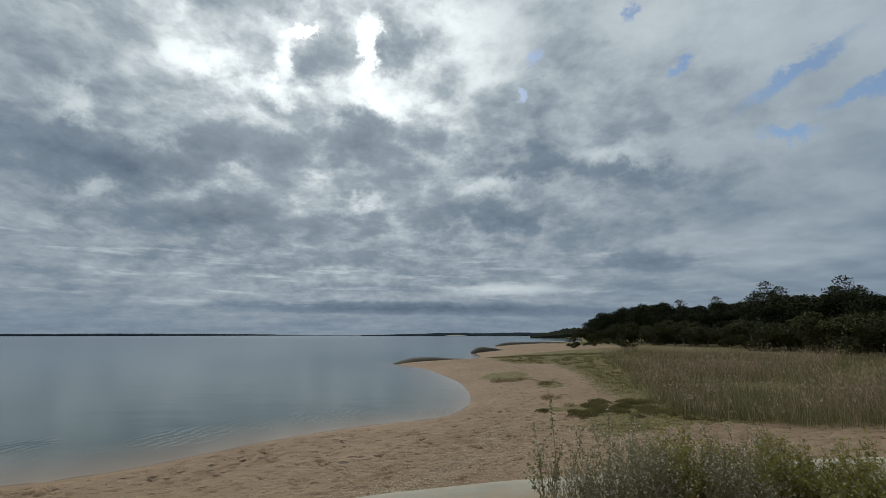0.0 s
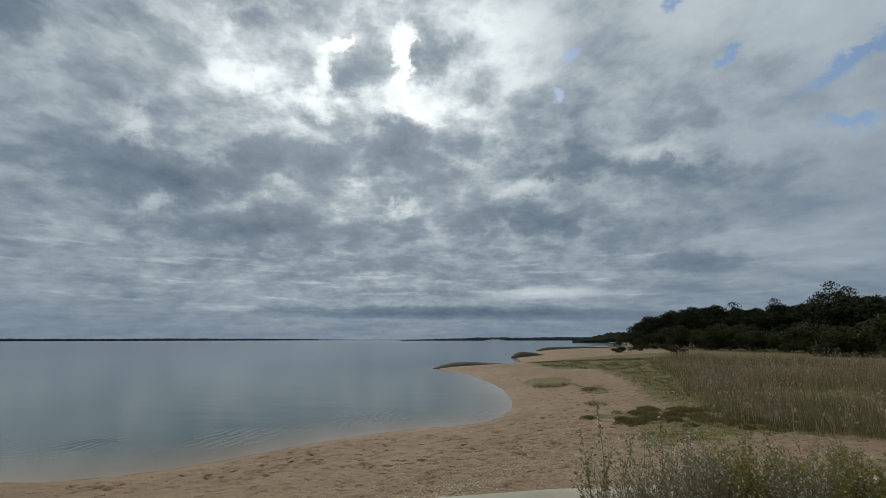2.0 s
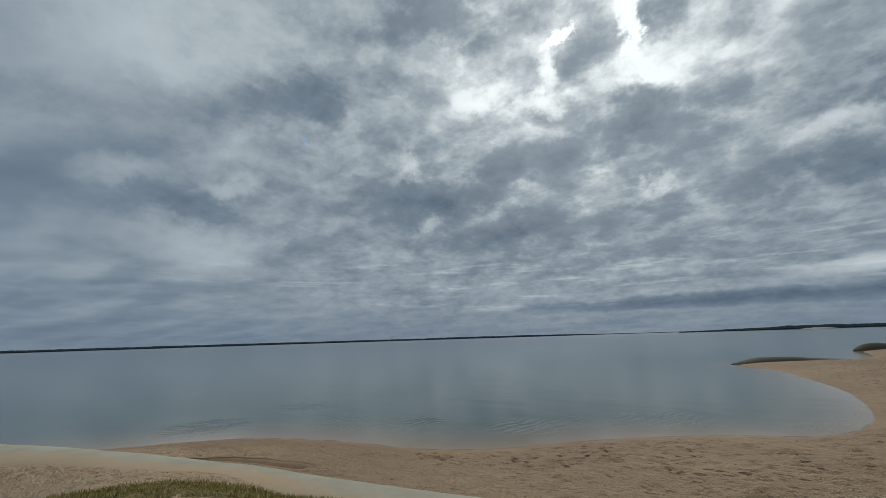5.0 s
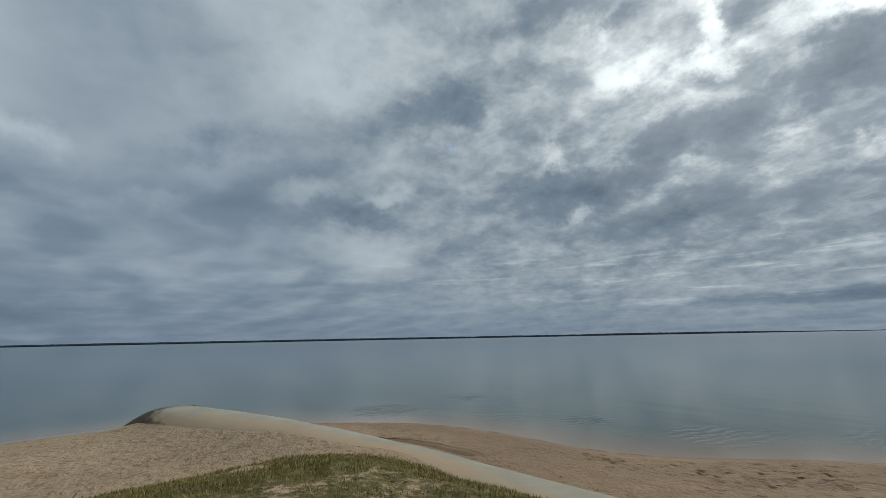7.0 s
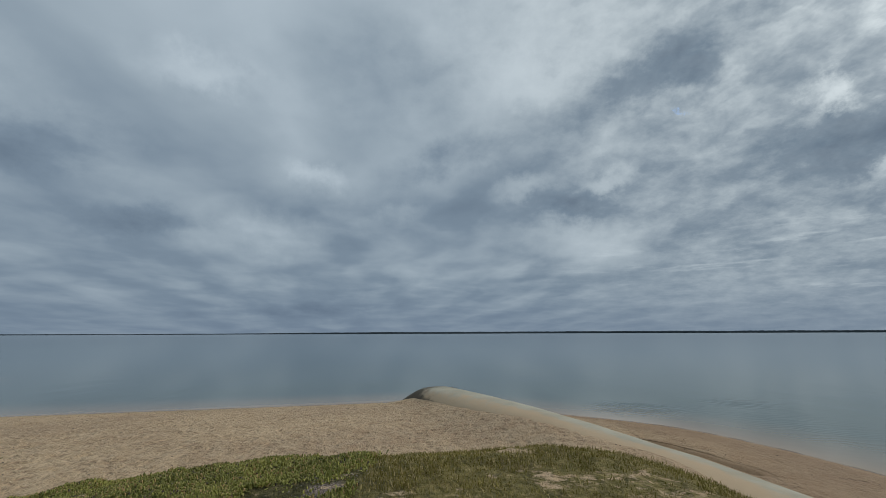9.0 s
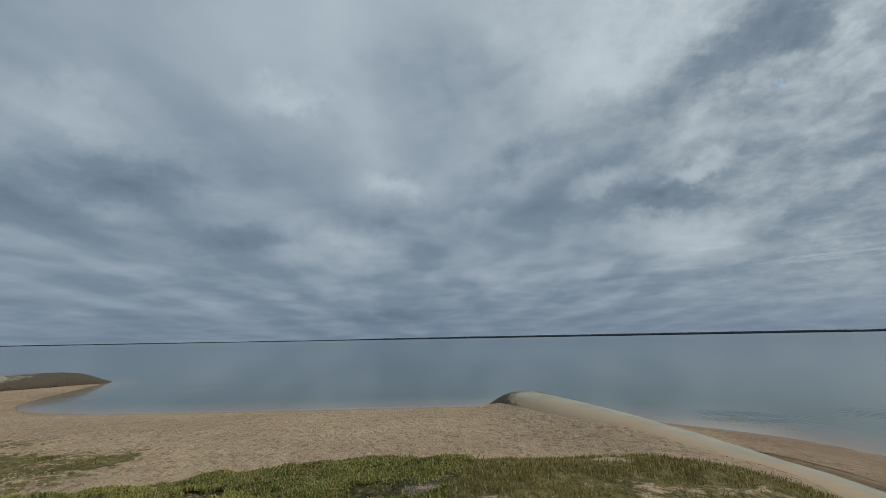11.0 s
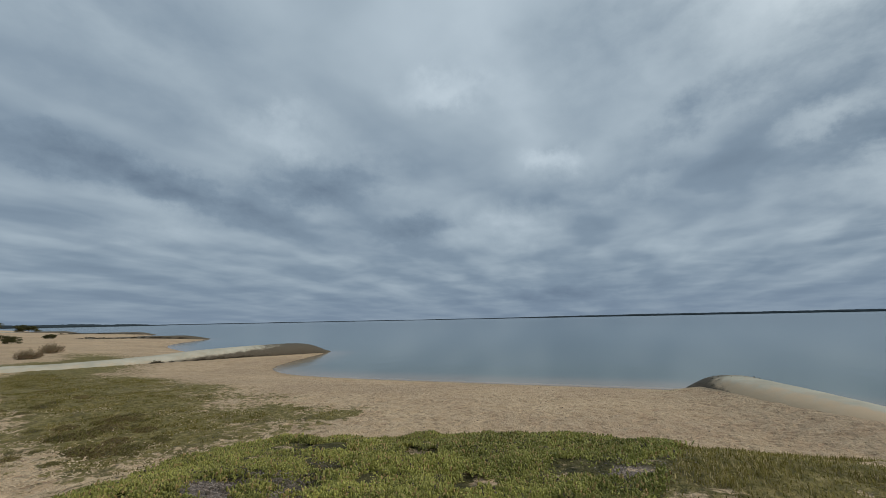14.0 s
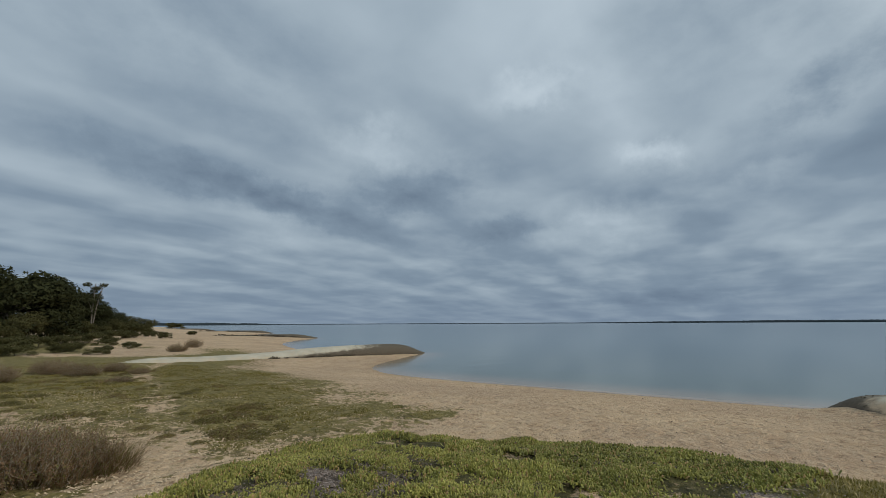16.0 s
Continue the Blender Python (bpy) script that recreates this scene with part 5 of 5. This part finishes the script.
# ---------------------------------------------------------------- mat bushes and scrub behind the beach
def mat_bush(label, height, spread, seed, mat, count=900, leaf=0.03):
    """A low cushion: short twigs and a flattened dome of small leaves."""
    r = np.random.default_rng(seed)
    a, q = r.uniform(0, 2 * np.pi, count), np.sqrt(r.random(count))
    edge = spread * (0.75 + 0.35 * np.sin(a * 3 + seed) * np.cos(a * 2))
    c = np.stack([np.cos(a) * q * edge, np.sin(a) * q * edge, height * (1 - q ** 2) * r.uniform(0.35, 1.0, count)], 1)
    lv, lf = leaves(c, r.uniform(0.6, 1.3, count) * leaf, r, 1.2)
    thing = new("mat_bush")
    tagged(thing, label, "bush", "cushion bushes in the turf")
    lines = [spline([(0, 0, -0.03), tuple(p * np.array([0.5, 0.5, 0.7])), tuple(p)], 3) for p in c[:60]]
    tv, tf = tubes(lines, [(0.006, 0.002)] * len(lines), 3)
    part("branchwork", mesh_of("branchwork", tv, tf, BARK), thing)
    part("foliage", mesh_of("foliage", lv, lf, mat), thing)
    return thing


DRY_MAT = material("half_dead_leaves", leaf_look((0.11, 0.085, 0.038), (0.28, 0.205, 0.10), (0.22, 0.20, 0.07), 0.3, 0.85), 0.9, 0.1)
OLIVE_MAT = mat_bush("low olive cushion bush in the sandy turf", 0.15, 0.55, 61, LEAF_MAT)
BROWN_MAT = mat_bush("low brown half-dead cushion bush in the turf", 0.13, 0.5, 62, DRY_MAT)
r = np.random.default_rng(63)
spots = [(OLIVE_MAT, -3.2, -11.4, 0.9), (BROWN_MAT, -3.0, -9.8, 0.8)]
for k in range(120):
    y = -r.uniform(9.0, 30)
    x = r.uniform(-3.8 - (-y - 8) * 0.24, -0.4 + (-y - 8) * 0.16)
    if x > -5.2 and float(turf_cover(np.array([x]), np.array([y]))[0]) > 0.36:
        spots.append((OLIVE_MAT if r.random() < 0.6 else BROWN_MAT, x, y, r.uniform(0.22, 0.75)))
for k in range(30):
    q = r.random()
    spots.append((OLIVE_MAT if r.random() < 0.8 else BROWN_MAT, *north(5.4 + 3.0 * q + r.normal() * 0.4, 15.4 - 1.6 * q + r.normal() * 1.0), r.uniform(0.5, 1.1)))
for x, y in ((-3.3, -11.4), (-3.1, -9.5), (-4.4, -12.7), (-4.3, -11.0), (-5.1, -17.6), (-2.1, -16.6), (-3.6, -10.4), (-3.9, -11.8)):
    spots.append((BROWN_MAT, x, y, r.uniform(0.5, 0.8)))
for k, (base, x, y, q) in enumerate(spots):
    m = pose(x, y, on_ground(x, y), 0, 0, 61 * k)
    t = base if k < 2 else copy_thing(base, m)
    t.matrix_basis = m
    t.scale = (q, q, q)
for az, dist, h in ((-178.5, 62, 1.1), (-176.8, 66, 1.2), (-175.6, 70, 1.3), (-173.8, 76, 1.2), (-172.6, 78, 1.0), (-179.8, 58, 1.2), (-181.5, 55, 1.4), (-171.0, 84, 0.9), (-169.6, 92, 0.8),
                    (-177.6, 52, 0.9), (-172.4, 54, 0.7), (-169.6, 76, 0.7), (-175.3, 45, 0.7), (-178.2, 48, 0.8), (-181, 46, 0.9), (-167.2, 98, 0.8), (-170.8, 104, 0.9), (-174.8, 60, 0.9), (-168.75, 250, 3.2)):
    x, y = dist * math.sin(radians(az)), dist * math.cos(radians(az))
    t = copy_thing(SCRUB, pose(x, y, on_ground(x, y) - 0.05, 0, 0, az * 31))
    q = h / 3.0
    t.scale = (q * 1.5, q * 1.5, q)
    tagged(t, "low green scrub bush on the back of the beach", group="scrub behind the beach")
for k, (az, dist) in enumerate(((17.6, 92), (19.3, 84), (15.8, 80), (13.8, 74), (20.5, 66))):
    x, y = dist * math.sin(radians(az)), dist * math.cos(radians(az))
    t = copy_thing(SCRUB, pose(x, y, on_ground(x, y) - 0.05, 0, 0, az * 31))
    t.scale = (0.5, 0.5, 0.32)
    tagged(t, "low green scrub bush on the back of the beach", group="scrub behind the beach")


# ---------------------------------------------------------------- what the tide left
def chips(name, label, pts, r, mat, size, category):
    """Small flat broken bits lying on the sand."""
    n = len(pts)
    z = ground_height(pts[:, 0], pts[:, 1])
    c = np.stack([pts[:, 0], pts[:, 1], z + 0.006], 1)
    a = r.uniform(0, 2 * np.pi, n)
    s1, s2 = size * r.uniform(0.5, 1.3, n), size * r.uniform(0.3, 0.8, n)
    u = np.stack([np.cos(a), np.sin(a), r.normal(size=n) * 0.25], 1) * s1[:, None]
    w = np.stack([-np.sin(a), np.cos(a), r.normal(size=n) * 0.25], 1) * s2[:, None]
    up = np.array([0, 0, 1.0]) * (size * 0.5)
    v = np.stack([c - u, c - w, c + u, c + w, c + up * r.uniform(0.4, 1.4, (n, 1))], 1).reshape(-1, 3)
    f = (np.arange(n)[:, None, None] * 5 + np.array([[0, 1, 4], [1, 2, 4], [2, 3, 4], [3, 0, 4]])[None]).reshape(-1, 3)
    tagged(new(name, mesh_of(name, v, f, mat)), label, category, kind="stuff")


CHIP = material("weathered_bark", leaf_look((0.10, 0.08, 0.07), (0.42, 0.36, 0.32), gloss=0.9), 0.9, 0.1)
CLOD = material("dry_sand_clods", leaf_look((0.42, 0.315, 0.20), (0.68, 0.54, 0.37), gloss=0.95), 0.95, 0.05)
SHELL = material("broken_shell", leaf_look((0.60, 0.46, 0.31), (0.86, 0.70, 0.51), gloss=0.9), 0.9, 0.05)
r = np.random.default_rng(71)
line = spline([north(*q) for q in [(-2.2, 5.6), (-0.7, 6.7), (0.0, 7.5), (1.2, 9.0), (2.4, 11.5), (3.6, 15)]], 8)
k = r.integers(0, len(line), 5200)
wide = (0.07 + 0.09 * k / len(line) * 8) * r.choice([0.4, 1.0, 2.2], 5200)
pts = line[k] + r.normal(size=(5200, 2)) * wide[:, None]
chips("shell_grit", "drift line of broken white shells", pts, r, SHELL, 0.020, "shells")
pts = np.stack([r.uniform(-19, -6, 2600), r.uniform(-22, 1, 2600)], 1)
pts = pts[(shore_distance(pts[:, 0], pts[:, 1]) > 2.5) & (polygon(pts[:, 0], pts[:, 1], MOUND, 0.1) < 0.1)]
chips("beach_shells", "scattered pale shell fragments on the beach", pts, r, SHELL, 0.016, "shells")
pts = np.stack([r.uniform(-20, 5, 1500), r.uniform(-24, 22, 1500)], 1)
pts = pts[(shore_distance(pts[:, 0], pts[:, 1]) > 0.6) & (polygon(pts[:, 0], pts[:, 1], MOUND, 0.1) < 0.1)]
chips("beach_debris", "small dark bits of weed and bark on the sand", pts, r, WOOD, 0.022, "debris")
pts = np.concatenate([np.stack([r.uniform(-8.5, 2.5, 16000), r.uniform(-19, -6.2, 16000)], 1), np.stack([r.uniform(-5, 1.5, 5000), r.uniform(-10.5, -6.2, 5000)], 1)])
w = fbm(pts[:, 0] * 1.1, pts[:, 1] * 1.1, 3, 91) + 0.55 * np.exp(-((pts[:, 0] + 1.9 + 0.12 * (pts[:, 1] + 10)) / 1.3) ** 2) - 0.75 * polygon(pts[:, 0], pts[:, 1], MOUND, 0.25)
pts = pts[(w > 0.44 + 0.22 * r.random(len(pts))) & (polygon(pts[:, 0], pts[:, 1], FIELD, 1.5) > 0.2)]
chips("sand_clods", "pale sand clods and shell bits among the sparse turf", pts[r.random(len(pts)) < 0.6], r, CLOD, 0.024, "clods")


def wrack(label, a, b, n, wide, tall, size):
    """Weed heaped along a line between two plan points."""
    t = np.clip(r.random(n) + 0.03 * np.sin(np.arange(n)), 0, 1)[:, None]
    p = np.array(a) * (1 - t) + np.array(b) * t + r.normal(size=(n, 2)) * wide
    thick = np.clip(2.2 * fbm(p[:, 0] * 1.3, p[:, 1] * 1.3, 3, 17) - 0.5, 0.05, 1.4)
    p, thick = p[thick > 0.25], thick[thick > 0.25]
    z = ground_height(p[:, 0], p[:, 1]) + np.abs(r.normal(size=len(p))) * tall * thick
    v, f = leaves(np.column_stack([p, z]), r.uniform(0.4, 1.2, len(p)) * size, r, 0.5)
    tagged(new("weed_wrack", mesh_of("weed_wrack", v, f, WEED)), label, "seaweed", kind="stuff")


wrack("brown weed wrack along the foot of the tube", (-25.5, -34.25), (-13.0, -33.2), 2200, 0.10, 0.10, 0.10)
# at the farther tubes, dark weed stands for wrack and their shadow lines together
wrack("dark weed wrack filling the shadow line of a farther tube", (-40.0, -88.3), (-24.0, -89.6), 900, 0.2, 0.14, 0.2)
wrack("dark weed filling the shadow line of the distant tube", (-53.0, -147.2), (-36.0, -149.0), 800, 0.3, 0.2, 0.28)
pts = np.stack([r.uniform(-4.4, -1.6, 500), r.uniform(-5.9, -4.5, 500)], 1)
chips("mound_litter", "dead grey twigs and bark among the pigface", pts, r, WOOD, 0.035, "litter")
pts = np.concatenate([np.stack([r.normal(size=700) * 0.6 - 2.9, r.normal(size=700) * 0.33 - 5.2], 1), np.stack([r.normal(size=200) * 0.35 - 5.4, r.normal(size=200) * 0.2 - 1.9], 1)])
chips("mound_chips", "bleached bark chips and dead stems on the mound", pts, r, CHIP, 0.013, "litter")


def branch(label, seed, length):
    r = np.random.default_rng(seed)
    lines, radii, tips = [], [], []
    limb((0, 0, 0.02), (1, 0.2, 0.12), length * 0.5, 0.012, 2, r, lines, radii, tips)
    flat = [np.array(q) * np.array([1, 1, 0.45]) for q in lines]
    v, f = tubes(flat, radii, 5)
    v[:, 2] -= v[:, 2].min() - 0.0
    return tagged(new("driftwood_branch", mesh_of("driftwood_branch", v, f, WOOD)), label, "driftwood", "dead branches on the sand")


TWIG = branch("bleached dead branch lying on the sand", 81, 0.9)
for k, (x, y, q, turn) in enumerate((north(7.0, 23.4, 1.0, 20), north(7.6, 24.2, 1.2, 150), north(6.8, 22.4, 0.9, 260), north(7.9, 22.9, 1.0, 80), (-16.8, -4.6, 0.35, 10), (-9.4, -11.2, 0.3, 90), north(0.55, 6.95, 0.3, 70))):
    m = pose(x, y, on_ground(x, y), 0, 0, turn)
    t = TWIG if k == 0 else copy_thing(TWIG, m)
    t.matrix_basis = m
    t.scale = (q, q, q)
